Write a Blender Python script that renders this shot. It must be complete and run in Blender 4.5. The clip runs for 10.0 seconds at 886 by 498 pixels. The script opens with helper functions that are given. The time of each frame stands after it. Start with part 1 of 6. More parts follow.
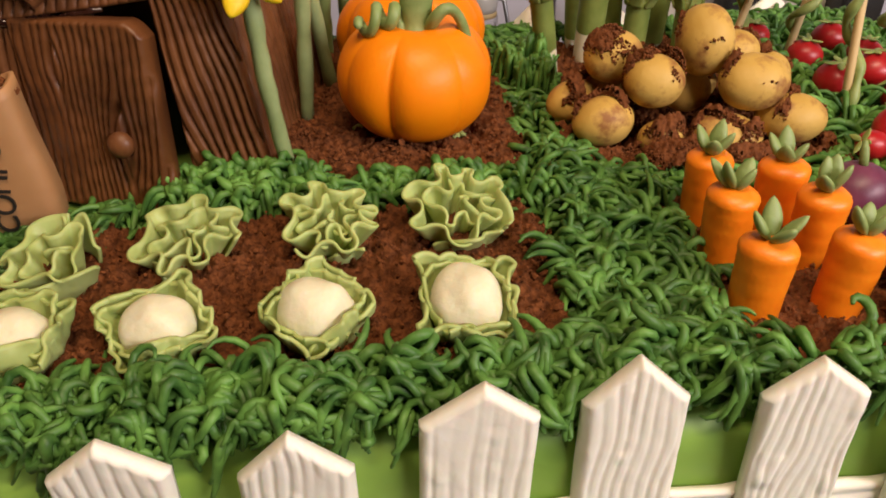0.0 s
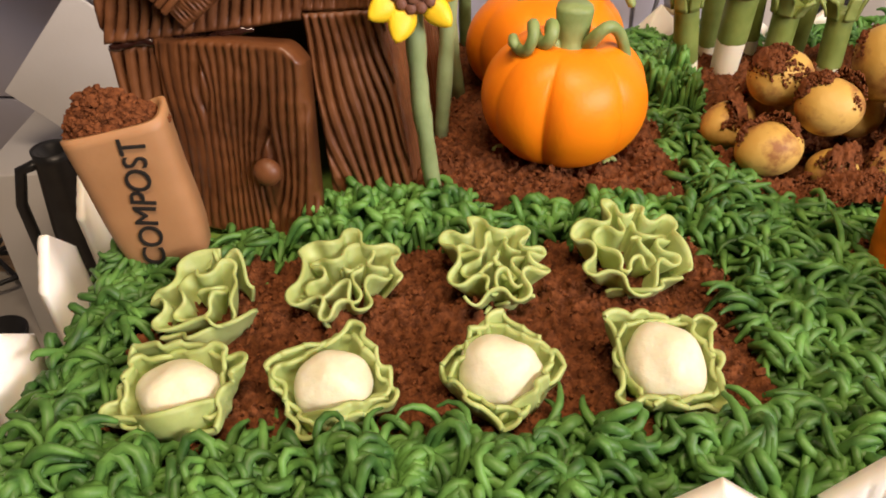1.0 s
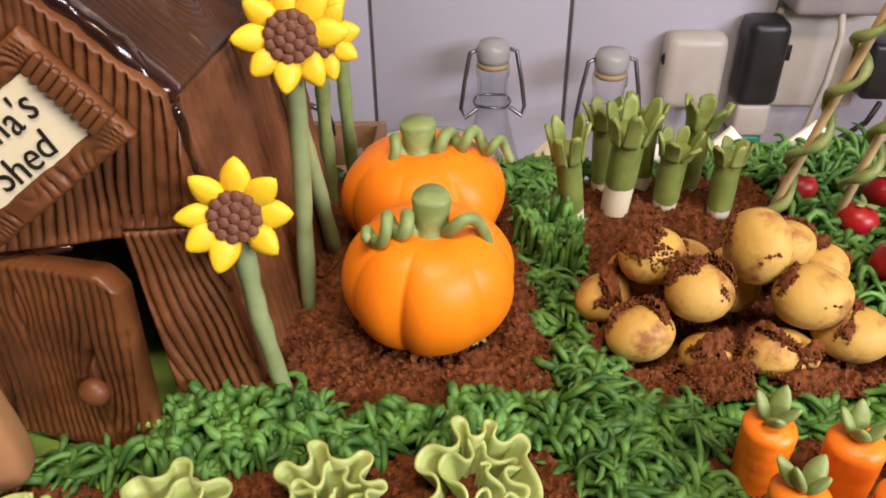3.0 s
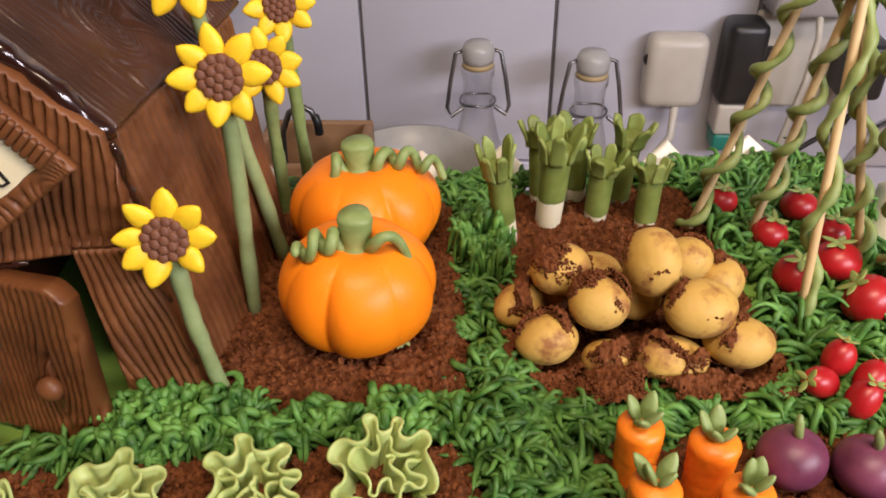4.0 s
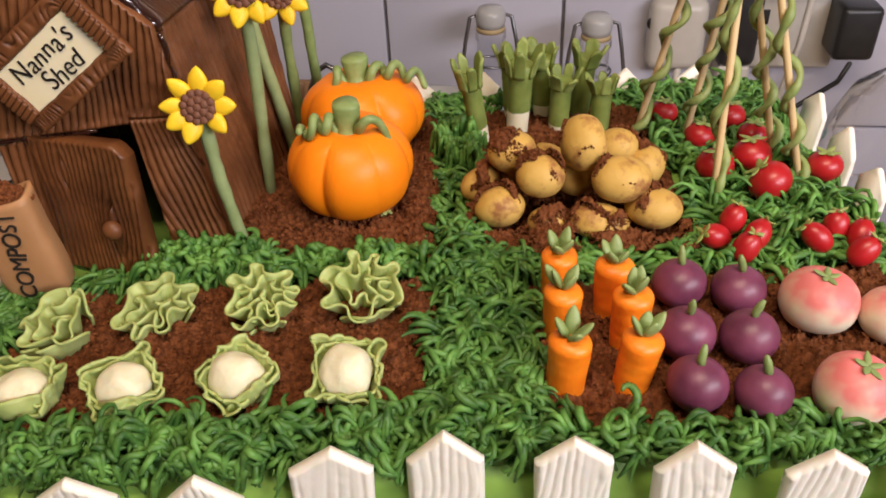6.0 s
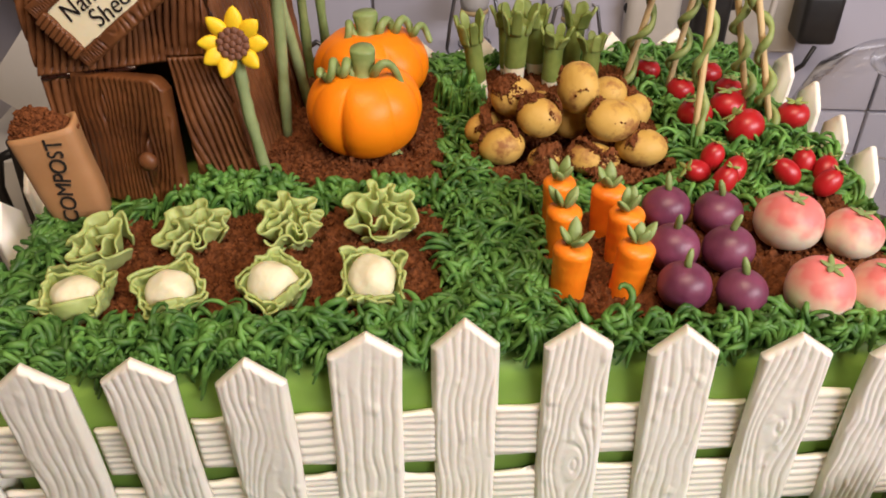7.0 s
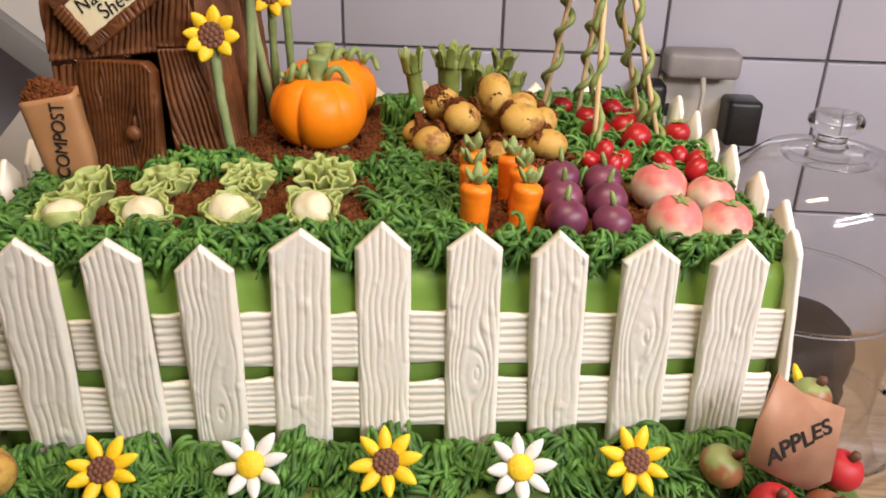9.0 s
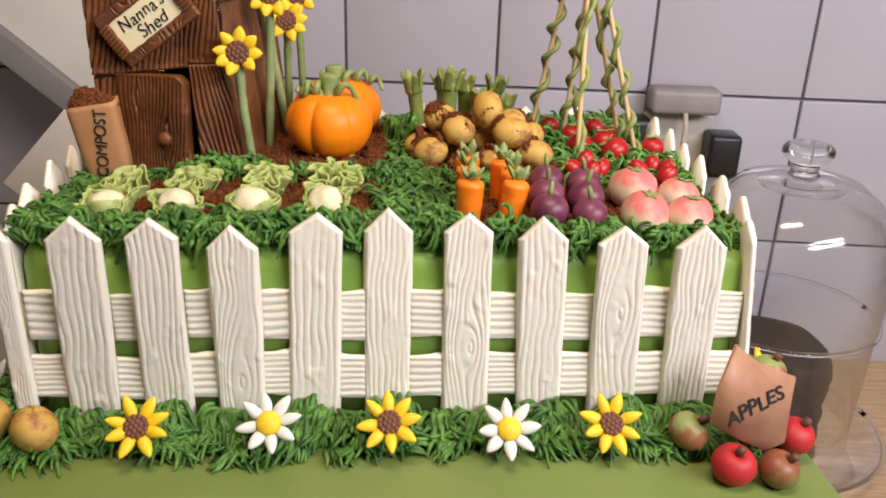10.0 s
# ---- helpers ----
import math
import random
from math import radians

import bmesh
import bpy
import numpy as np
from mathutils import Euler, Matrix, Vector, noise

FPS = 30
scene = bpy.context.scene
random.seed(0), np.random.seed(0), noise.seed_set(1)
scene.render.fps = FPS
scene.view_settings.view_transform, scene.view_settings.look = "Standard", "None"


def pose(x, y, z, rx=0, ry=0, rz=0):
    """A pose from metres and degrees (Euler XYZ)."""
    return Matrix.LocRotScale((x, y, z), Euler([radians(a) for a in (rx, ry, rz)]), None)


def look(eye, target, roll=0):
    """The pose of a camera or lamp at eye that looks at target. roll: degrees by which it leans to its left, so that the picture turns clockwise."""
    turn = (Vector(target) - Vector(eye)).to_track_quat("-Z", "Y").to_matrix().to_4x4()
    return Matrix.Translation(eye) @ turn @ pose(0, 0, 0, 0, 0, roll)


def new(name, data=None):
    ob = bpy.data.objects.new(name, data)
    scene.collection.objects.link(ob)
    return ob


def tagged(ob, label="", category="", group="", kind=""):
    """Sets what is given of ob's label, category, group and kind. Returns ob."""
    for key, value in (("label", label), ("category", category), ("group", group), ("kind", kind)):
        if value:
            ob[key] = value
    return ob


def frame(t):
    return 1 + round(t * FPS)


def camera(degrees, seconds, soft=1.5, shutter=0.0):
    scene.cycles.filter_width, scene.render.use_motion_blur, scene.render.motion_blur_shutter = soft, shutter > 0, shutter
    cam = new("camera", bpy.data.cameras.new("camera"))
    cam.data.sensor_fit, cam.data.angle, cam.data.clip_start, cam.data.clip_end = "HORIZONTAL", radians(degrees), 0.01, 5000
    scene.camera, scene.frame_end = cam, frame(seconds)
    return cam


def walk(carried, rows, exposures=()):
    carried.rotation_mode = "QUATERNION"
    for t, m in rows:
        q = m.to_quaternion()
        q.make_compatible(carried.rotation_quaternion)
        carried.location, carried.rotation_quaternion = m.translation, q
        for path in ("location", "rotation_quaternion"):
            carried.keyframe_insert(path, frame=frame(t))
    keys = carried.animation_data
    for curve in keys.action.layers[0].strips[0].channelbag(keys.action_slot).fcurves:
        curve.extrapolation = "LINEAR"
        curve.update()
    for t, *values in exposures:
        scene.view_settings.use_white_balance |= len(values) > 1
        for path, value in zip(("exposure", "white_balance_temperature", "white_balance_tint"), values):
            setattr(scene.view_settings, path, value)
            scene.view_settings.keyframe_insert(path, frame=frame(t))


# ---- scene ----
cam = camera(58.2, 10.0, soft=1.8)
PATH = [
    (0, (-0.05, -0.11, 0.23), (0.079, 1.553, -0.874), -1.1),
    (0.5, (-0.075, -0.098, 0.232), (-0.02, 1.544, -0.909), -1.3),
    (1, (-0.083, -0.085, 0.237), (-0.047, 1.547, -0.919), -1.5),
    (1.5, (-0.081, -0.065, 0.252), (0.003, 1.574, -0.89), -1.3),
    (2, (-0.072, -0.053, 0.263), (0.025, 1.6, -0.858), -0.7),
    (2.5, (-0.06, -0.044, 0.265), (0.062, 1.601, -0.864), -0.3),
    (3, (-0.048, -0.046, 0.273), (0.07, 1.597, -0.861), -0.7),
    (4.3, (-0.007, -0.072, 0.299), (0.055, 1.551, -0.867), -1.1),
    (4.5, (0.002, -0.079, 0.302), (0.053, 1.55, -0.856), -1.2),
    (5, (0.007, -0.111, 0.316), (0.049, 1.523, -0.837), -1.4),
    (5.5, (0.006, -0.149, 0.321), (0.042, 1.494, -0.818), -1.8),
    (5.7, (0.003, -0.16, 0.323), (0.009, 1.476, -0.826), -2.1),
    (5.8, (0.007, -0.132, 0.296), (0.008, 1.496, -0.865), -2.2),
    (6, (0.002, -0.144, 0.297), (-0.018, 1.472, -0.881), -2.7),
    (6.2, (-0.004, -0.154, 0.296), (-0.037, 1.461, -0.884), -2.6),
    (7.3, (-0.016, -0.198, 0.287), (0.074, 1.414, -0.892), -0.1),
    (7.5, (-0.015, -0.207, 0.281), (0.088, 1.43, -0.863), 0.4),
    (8, (-0.008, -0.223, 0.259), (0.133, 1.462, -0.809), 1.4),
    (8.5, (-0.001, -0.252, 0.249), (0.126, 1.499, -0.708), 1.2),
    (9, (0.003, -0.282, 0.25), (0.122, 1.52, -0.608), 1.3),
    (9.5, (0.0, -0.312, 0.248), (0.106, 1.521, -0.544), 1.5),
    (10, (-0.001, -0.334, 0.243), (0.13, 1.515, -0.507), 1.8),
]
SHOTS = [(0, -0.56, 6500, 20), (0.5, -0.36, 6350, 21), (1, -0.16, 6250, 22), (1.5, -0.02, 6050, 22), (3, -0.17, 5900, 21), (5, -0.40, 5950, 20), (6, -0.44, 6000, 20), (7.5, -0.45, 6150, 19), (10, -0.33, 6050, 18)]
walk(cam, [(t, look(eye, target, roll)) for t, eye, target, roll in PATH], SHOTS)

# ---- light ----
world = bpy.data.worlds.new("kitchen_air")
scene.world = world
world.use_nodes = True
world.node_tree.nodes["Background"].inputs[0].default_value = (0.80, 0.85, 1.0, 1)
world.node_tree.nodes["Background"].inputs[1].default_value = 0.022


def area_lamp(name, eye, target, sx, sy, watts, colour):
    data = bpy.data.lights.new(name, "AREA")
    data.shape, data.size, data.size_y, data.energy, data.color = "RECTANGLE", sx, sy, watts, colour
    ob = new(name, data)
    ob.matrix_world = look(eye, target)
    return ob


area_lamp("ceiling_lamp_light", (0.02, -0.22, 1.00), (0.02, 0.10, 0.08), 0.50, 0.14, 10.2, (1.0, 0.78, 0.50))
for z in (0.52, 0.65):
    area_lamp("tube_lamp_light", (0.70, -0.54, z), (0.32, 0.45, 0.0), 0.85, 0.05, 8.3, (1.0, 0.94, 0.88))
scene.view_settings.exposure = 0.0


# ---- materials ----
def mat(name, rgb, rough=0.5, rgb2=None, scale=40.0, detail=4.0, bump=0.0, bump_scale=200.0, sss=0.0, metal=0.0,
        spec=0.5, coat=0.0, rnd=0.0, lo=0.35, hi=0.65, stretch=(1, 1, 1)):
    m = bpy.data.materials.new(name)
    m.use_nodes = True
    nt = m.node_tree
    b = nt.nodes["Principled BSDF"]
    b.inputs["Roughness"].default_value = rough
    b.inputs["Metallic"].default_value = metal
    b.inputs["Specular IOR Level"].default_value = spec
    b.inputs["Coat Weight"].default_value = coat
    b.inputs["Coat Roughness"].default_value = 0.2
    if sss:
        b.inputs["Subsurface Weight"].default_value = sss
        b.inputs["Subsurface Radius"].default_value = (0.004, 0.002, 0.001)
        b.inputs["Subsurface Scale"].default_value = 0.6
    tc = nt.nodes.new("ShaderNodeTexCoord")
    mp = nt.nodes.new("ShaderNodeMapping")
    mp.inputs["Scale"].default_value = stretch
    nt.links.new(tc.outputs["Object"], mp.inputs[0])
    n1 = nt.nodes.new("ShaderNodeTexNoise")
    n1.inputs["Scale"].default_value, n1.inputs["Detail"].default_value = scale, detail
    nt.links.new(mp.outputs[0], n1.inputs["Vector"])
    ramp = nt.nodes.new("ShaderNodeValToRGB")
    ramp.color_ramp.elements[0].position, ramp.color_ramp.elements[1].position = lo, hi
    ramp.color_ramp.elements[0].color = (*rgb, 1)
    ramp.color_ramp.elements[1].color = (*(rgb2 or [c * 1.12 for c in rgb]), 1)
    nt.links.new(n1.outputs["Fac"], ramp.inputs[0])
    out = ramp.outputs[0]
    if rnd:
        oi = nt.nodes.new("ShaderNodeObjectInfo")
        ge = nt.nodes.new("ShaderNodeNewGeometry")
        add = nt.nodes.new("ShaderNodeMath")
        add.operation = "ADD"
        nt.links.new(oi.outputs["Random"], add.inputs[0])
        nt.links.new(ge.outputs["Random Per Island"], add.inputs[1])
        mr = nt.nodes.new("ShaderNodeMapRange")
        mr.inputs["From Max"].default_value = 2.0
        mr.inputs["To Min"].default_value, mr.inputs["To Max"].default_value = 1 - rnd, 1 + rnd
        nt.links.new(add.outputs[0], mr.inputs["Value"])
        hs = nt.nodes.new("ShaderNodeHueSaturation")
        nt.links.new(mr.outputs[0], hs.inputs["Value"])
        nt.links.new(out, hs.inputs["Color"])
        out = hs.outputs[0]
    nt.links.new(out, b.inputs["Base Color"])
    if bump:
        n2 = nt.nodes.new("ShaderNodeTexNoise")
        n2.inputs["Scale"].default_value, n2.inputs["Detail"].default_value = bump_scale, 3.0
        nt.links.new(mp.outputs[0], n2.inputs["Vector"])
        bp = nt.nodes.new("ShaderNodeBump")
        bp.inputs["Strength"].default_value, bp.inputs["Distance"].default_value = 1.0, bump
        nt.links.new(n2.outputs["Fac"], bp.inputs["Height"])
        nt.links.new(bp.outputs[0], b.inputs["Normal"])
    return m


M = {
    "cake_green": mat("lime_green_fondant", (0.21, 0.38, 0.06), 0.45, (0.24, 0.42, 0.075), 30, bump=0.0002, bump_scale=90, sss=0.1),
    "board_green": mat("olive_green_board_icing", (0.145, 0.205, 0.048), 0.5, (0.17, 0.235, 0.06), 25, bump=0.0002, bump_scale=120),
    "icing_white": mat("white_fondant", (0.87, 0.825, 0.71), 0.5, (0.905, 0.87, 0.775), 60, bump=0.0001, bump_scale=500, sss=0.12, rnd=0.03),
    "grass": mat("green_buttercream", (0.036, 0.110, 0.019), 0.48, (0.132, 0.300, 0.056), 140, bump=0.0001, bump_scale=900, spec=0.35, rnd=0.34),
    "soil": mat("chocolate_crumb", (0.068, 0.020, 0.0050), 0.85, (0.190, 0.062, 0.018), 420, detail=6, bump=0.0012, bump_scale=650, spec=0.2),
    "crumb": mat("loose_chocolate_crumb", (0.105, 0.032, 0.009), 0.85, (0.205, 0.067, 0.020), 700, rnd=0.18, spec=0.2, bump=0.0005, bump_scale=1500),
    "orange": mat("orange_pumpkin_fondant", (0.93, 0.235, 0.0005), 0.42, (0.96, 0.265, 0.001), 50, bump=0.00008, bump_scale=700, sss=0.10, spec=0.32),
    "carrot": mat("orange_carrot_fondant", (0.90, 0.215, 0.003), 0.42, (0.95, 0.255, 0.006), 150, bump=0.0001, bump_scale=600, sss=0.15),
    "stem_green": mat("sage_green_fondant", (0.19, 0.265, 0.078), 0.5, (0.26, 0.345, 0.12), 160, bump=0.0002, bump_scale=500, sss=0.1, rnd=0.08),
    "dusty_green": mat("grey_green_fondant", (0.235, 0.31, 0.125), 0.5, (0.31, 0.395, 0.175), 120, bump=0.0001, bump_scale=500, sss=0.1, rnd=0.12),
}


# ---- building helpers ----
def finish(name, bm, material, smooth=True):
    me = bpy.data.meshes.new(name)
    bmesh.ops.recalc_face_normals(bm, faces=bm.faces)
    bm.to_mesh(me)
    bm.free()
    me.materials.append(material)
    if smooth:
        me.shade_smooth()
    return me


def part(name, bm, material, parent, label="", m=None, smooth=True):
    """One mesh object under a thing or a part, in its parent's space."""
    ob = new(name, finish(name, bm, material, smooth))
    ob.parent = parent
    if m is not None:
        ob.matrix_basis = m
    return tagged(ob, label)


def thing(name, m, label, category, group=""):
    ob = new(name)
    ob.empty_display_size = 0.01
    ob.matrix_basis = m
    return tagged(ob, label, category, group)


def lone(name, bm, material, m, label, category, group="", kind="", smooth=True):
    ob = new(name, finish(name, bm, material, smooth))
    ob.matrix_basis = m
    return tagged(ob, label, category, group, kind)


def lathe(bm, profile, n=24, warp=None):
    """Turns a profile of (radius, height) round z; ends at radius 0 close."""
    rings = []
    for r, z in profile:
        if r < 1e-6:
            rings.append([bm.verts.new((0, 0, z))])
        else:
            ring = []
            for k in range(n):
                a = 2 * math.pi * k / n
                s = warp(a, z) if warp else 1
                ring.append(bm.verts.new((r * s * math.cos(a), r * s * math.sin(a), z)))
            rings.append(ring)
    for a, b in zip(rings, rings[1:]):
        for k in range(n):
            j = (k + 1) % n
            if len(a) == 1 and len(b) > 1:
                bm.faces.new((a[0], b[k], b[j]))
            elif len(b) == 1 and len(a) > 1:
                bm.faces.new((a[k], b[0], a[j]))
            elif len(a) > 1:
                bm.faces.new((a[k], a[j], b[j], b[k]))
    return bm


def tube_data(verts, faces, pts, radii, n=6):
    """Adds a tapered, capped tube along pts to plain vertex and face lists."""
    pts = [Vector(p) for p in pts]
    base = len(verts)
    u = None
    for i, p in enumerate(pts):
        d = (pts[min(i + 1, len(pts) - 1)] - pts[max(i - 1, 0)])
        if d.length < 1e-9:
            d = Vector((0, 0, 1))
        d.normalize()
        if u is None:
            u = d.orthogonal().normalized()
        u = u - d * u.dot(d)
        if u.length < 1e-6:
            u = d.orthogonal()
        u.normalize()
        v = d.cross(u)
        r = radii[i] if hasattr(radii, "__len__") else radii
        for k in range(n):
            a = 2 * math.pi * k / n
            verts.append(p + (u * math.cos(a) + v * math.sin(a)) * r)
    m = len(pts)
    for i in range(m - 1):
        for k in range(n):
            j = (k + 1) % n
            faces.append((base + i * n + k, base + i * n + j, base + (i + 1) * n + j, base + (i + 1) * n + k))
    r0 = radii[0] if hasattr(radii, "__len__") else radii
    r1 = radii[-1] if hasattr(radii, "__len__") else radii
    d0 = (pts[0] - pts[1]).normalized() * r0 * 0.6
    d1 = (pts[-1] - pts[-2]).normalized() * r1 * 0.6
    a, b = len(verts), len(verts) + 1
    verts.append(pts[0] + d0)
    verts.append(pts[-1] + d1)
    for k in range(n):
        j = (k + 1) % n
        faces.append((a, base + j, base + k))
        faces.append((b, base + (m - 1) * n + k, base + (m - 1) * n + j))


def from_lists(verts, faces):
    bm = bmesh.new()
    vs = [bm.verts.new(v) for v in verts]
    for f in faces:
        bm.faces.new([vs[i] for i in f])
    return bm


def tube(pts, radii, n=10):
    v, f = [], []
    tube_data(v, f, pts, radii, n)
    return from_lists(v, f)


def stuff(name, verts, faces, material, label, category):
    me = bpy.data.meshes.new(name)
    me.from_pydata([tuple(v) for v in verts], [], faces)
    me.materials.append(material)
    me.shade_smooth()
    return tagged(new(name, me), label, category, kind="stuff")


def blob(bm, centre, radii, sub=3, rough=0.0, freq=60.0, seed=0.0, turn=None):
    """An uneven ellipsoid."""
    made = bmesh.ops.create_icosphere(bm, subdivisions=sub, radius=1.0)["verts"]
    for v in made:
        p = v.co.copy()
        q = Vector((p.x * radii[0], p.y * radii[1], p.z * radii[2]))
        k = 1 + rough * noise.noise(q * freq + Vector((seed, seed * 1.7, 3.1)))
        q = q * k
        if turn:
            q = turn @ q
        v.co = q + Vector(centre)
    return made


def board(bm, sx, sy, sz, bevel=0.001, seg=2, at=(0, 0, 0)):
    """A box with worn, rounded edges standing on z = at."""
    made = bmesh.ops.create_cube(bm, size=1.0)["verts"]
    for v in made:
        v.co = Vector((v.co.x * sx + at[0], v.co.y * sy + at[1], (v.co.z + 0.5) * sz + at[2]))
    edges = list({e for v in made for e in v.link_edges})
    if bevel:
        bmesh.ops.bevel(bm, geom=edges, offset=bevel, segments=seg, profile=0.5, affect="EDGES")


def lettering(body, size, material, parent, m, depth=0.0003, spacing=1.0, thin=0.0):
    """Raised lettering, each letter a part of its own."""
    cu = bpy.data.curves.new("letter", "FONT")
    cu.body, cu.size, cu.extrude, cu.align_x, cu.align_y, cu.space_character = body, size, depth, "CENTER", "CENTER", spacing
    cu.offset = size * (0.014 - thin)
    cu.shear = 0.12
    ob = new("letter", cu)
    me = bpy.data.meshes.new_from_object(ob.evaluated_get(bpy.context.evaluated_depsgraph_get()))
    bpy.data.objects.remove(ob)
    whole = bmesh.new()
    whole.from_mesh(me)
    bmesh.ops.remove_doubles(whole, verts=whole.verts, dist=1e-7)
    left = set(whole.verts)
    while left:
        todo, isle = [left.pop()], []
        while todo:
            v = todo.pop()
            isle.append(v)
            for e in v.link_edges:
                w = e.other_vert(v)
                if w in left:
                    left.remove(w)
                    todo.append(w)
        keep = {v: k for k, v in enumerate(isle)}
        faces = {f for v in isle for f in v.link_faces}
        rs = random.Random(len(left) + int(size * 1e5))
        mid = sum((v.co for v in isle), Vector()) / len(isle)
        jig = Vector((0, rs.uniform(-0.05, 0.05) * size, 0))
        spin = Matrix.Rotation(rs.uniform(-0.13, 0.10), 3, "Z") @ Matrix.Diagonal((rs.uniform(0.92, 1.06), rs.uniform(0.92, 1.1), 1))
        bm = from_lists([mid + spin @ (v.co - mid) + jig for v in isle], [[keep[v] for v in f.verts] for f in faces])
        part("letter", bm, material, parent, m=m, smooth=False)
    whole.free()


R = random.Random(11)
TOP = 0.104  # top of the cake
COUNTER = -0.33


# ---- large structure ----
def wall_slab(name, sx, sy, sz, m, material, label):
    bm = bmesh.new()
    board(bm, sx, sy, sz, 0)
    return lone(name, bm, material, m, label, "wall" if "wall" in name else name, kind="structure", smooth=False)


M["plaster"] = mat("painted_plaster", (0.30, 0.29, 0.27), 0.8, (0.36, 0.345, 0.32), 3, bump=0.0005, bump_scale=60)
M["counter"] = mat("pale_wood_worktop", (0.42, 0.28, 0.15), 0.4, (0.60, 0.43, 0.26), 14, stretch=(1, 12, 1), bump=0.0001, bump_scale=300)
M["tile"] = mat("white_glazed_tile", (0.478, 0.478, 0.56), 0.18, (0.535, 0.535, 0.615), 2.5, bump=0.0003, bump_scale=6, rnd=0.03)
M["grout"] = mat("grey_grout", (0.17, 0.165, 0.18), 0.9, (0.23, 0.22, 0.23), 60)

WALL_TURN = -7.0
WALL_AT = pose(0.137, 0.722, 0.048, 0, 0, WALL_TURN)  # a joint crossing on the tiled wall
bm = bmesh.new()
board(bm, 3.2, 0.1, 2.6, 0, at=(0, 0.056, -1.25))
wall_north = lone("wall_north", bm, M["grout"], WALL_AT, "kitchen wall with grey grout behind white tiles", "wall", kind="structure", smooth=False)

bm = bmesh.new()
board(bm, 3.4, 1.3, 0.04, 0.002, at=(0, 0, -0.04))
lone("worktop", bm, M["counter"], pose(0.1, 0.12, COUNTER, 0, 0, WALL_TURN), "pale wooden kitchen worktop along the tiled wall", "worktop", kind="structure", smooth=False)
wall_slab("floor", 3.6, 3.6, 0.1, pose(0.1, -0.9, -1.33), M["plaster"], "plain grey kitchen floor")
wall_slab("ceiling", 3.6, 3.6, 0.1, pose(0.1, -0.9, 1.75), M["plaster"], "plain white kitchen ceiling")
wall_slab("wall_east", 0.1, 3.6, 3.2, pose(1.75, -0.9, -1.33), M["plaster"], "plain painted kitchen wall")
wall_slab("wall_west", 0.1, 3.6, 3.2, pose(-1.55, -0.9, -1.33), M["plaster"], "plain painted kitchen wall")
wall_slab("wall_south", 3.6, 0.1, 3.2, pose(0.1, -2.65, -1.33), M["plaster"], "plain painted kitchen wall")

# ---- the cake ----
def rounded_slab(sx, sy, z0, z1, r, seg=6, edge=0.004):
    """A slab with rounded corners in plan and a softened top edge."""
    bm = bmesh.new()
    def ring(inset, z):
        out = []
        for cx, cy, a0 in ((1, 1, 0), (-1, 1, 90), (-1, -1, 180), (1, -1, 270)):
            for k in range(seg + 1):
                a = radians(a0 + 90 * k / seg)
                out.append(bm.verts.new((cx * (sx / 2 - r) + (r - inset) * math.cos(a), cy * (sy / 2 - r) + (r - inset) * math.sin(a), z)))
        return out
    rings = [ring(0, z0)]
    for k in range(5):
        a = radians(90 * k / 4)
        rings.append(ring(edge * (1 - math.cos(a)), z1 - edge + edge * math.sin(a)))
    for a, b in zip(rings, rings[1:]):
        for k in range(len(a)):
            j = (k + 1) % len(a)
            bm.faces.new((a[k], a[j], b[j], b[k]))
    bm.faces.new(rings[-1])
    bm.faces.new(list(reversed(rings[0])))
    return bm


lone("cake_board", rounded_slab(0.412, 0.372, 0.0, 0.012, 0.006, 4, 0.003), M["board_green"], pose(-0.004, 0.112, 0),
     "square cake board covered in olive green icing", "cake board", smooth=True)
CAKE = lone("cake", rounded_slab(0.344, 0.246, 0.012, TOP, 0.012, 6, 0.010), M["cake_green"], pose(0.001, 0.130, 0),
            "rectangular cake covered in smooth lime green fondant", "cake")


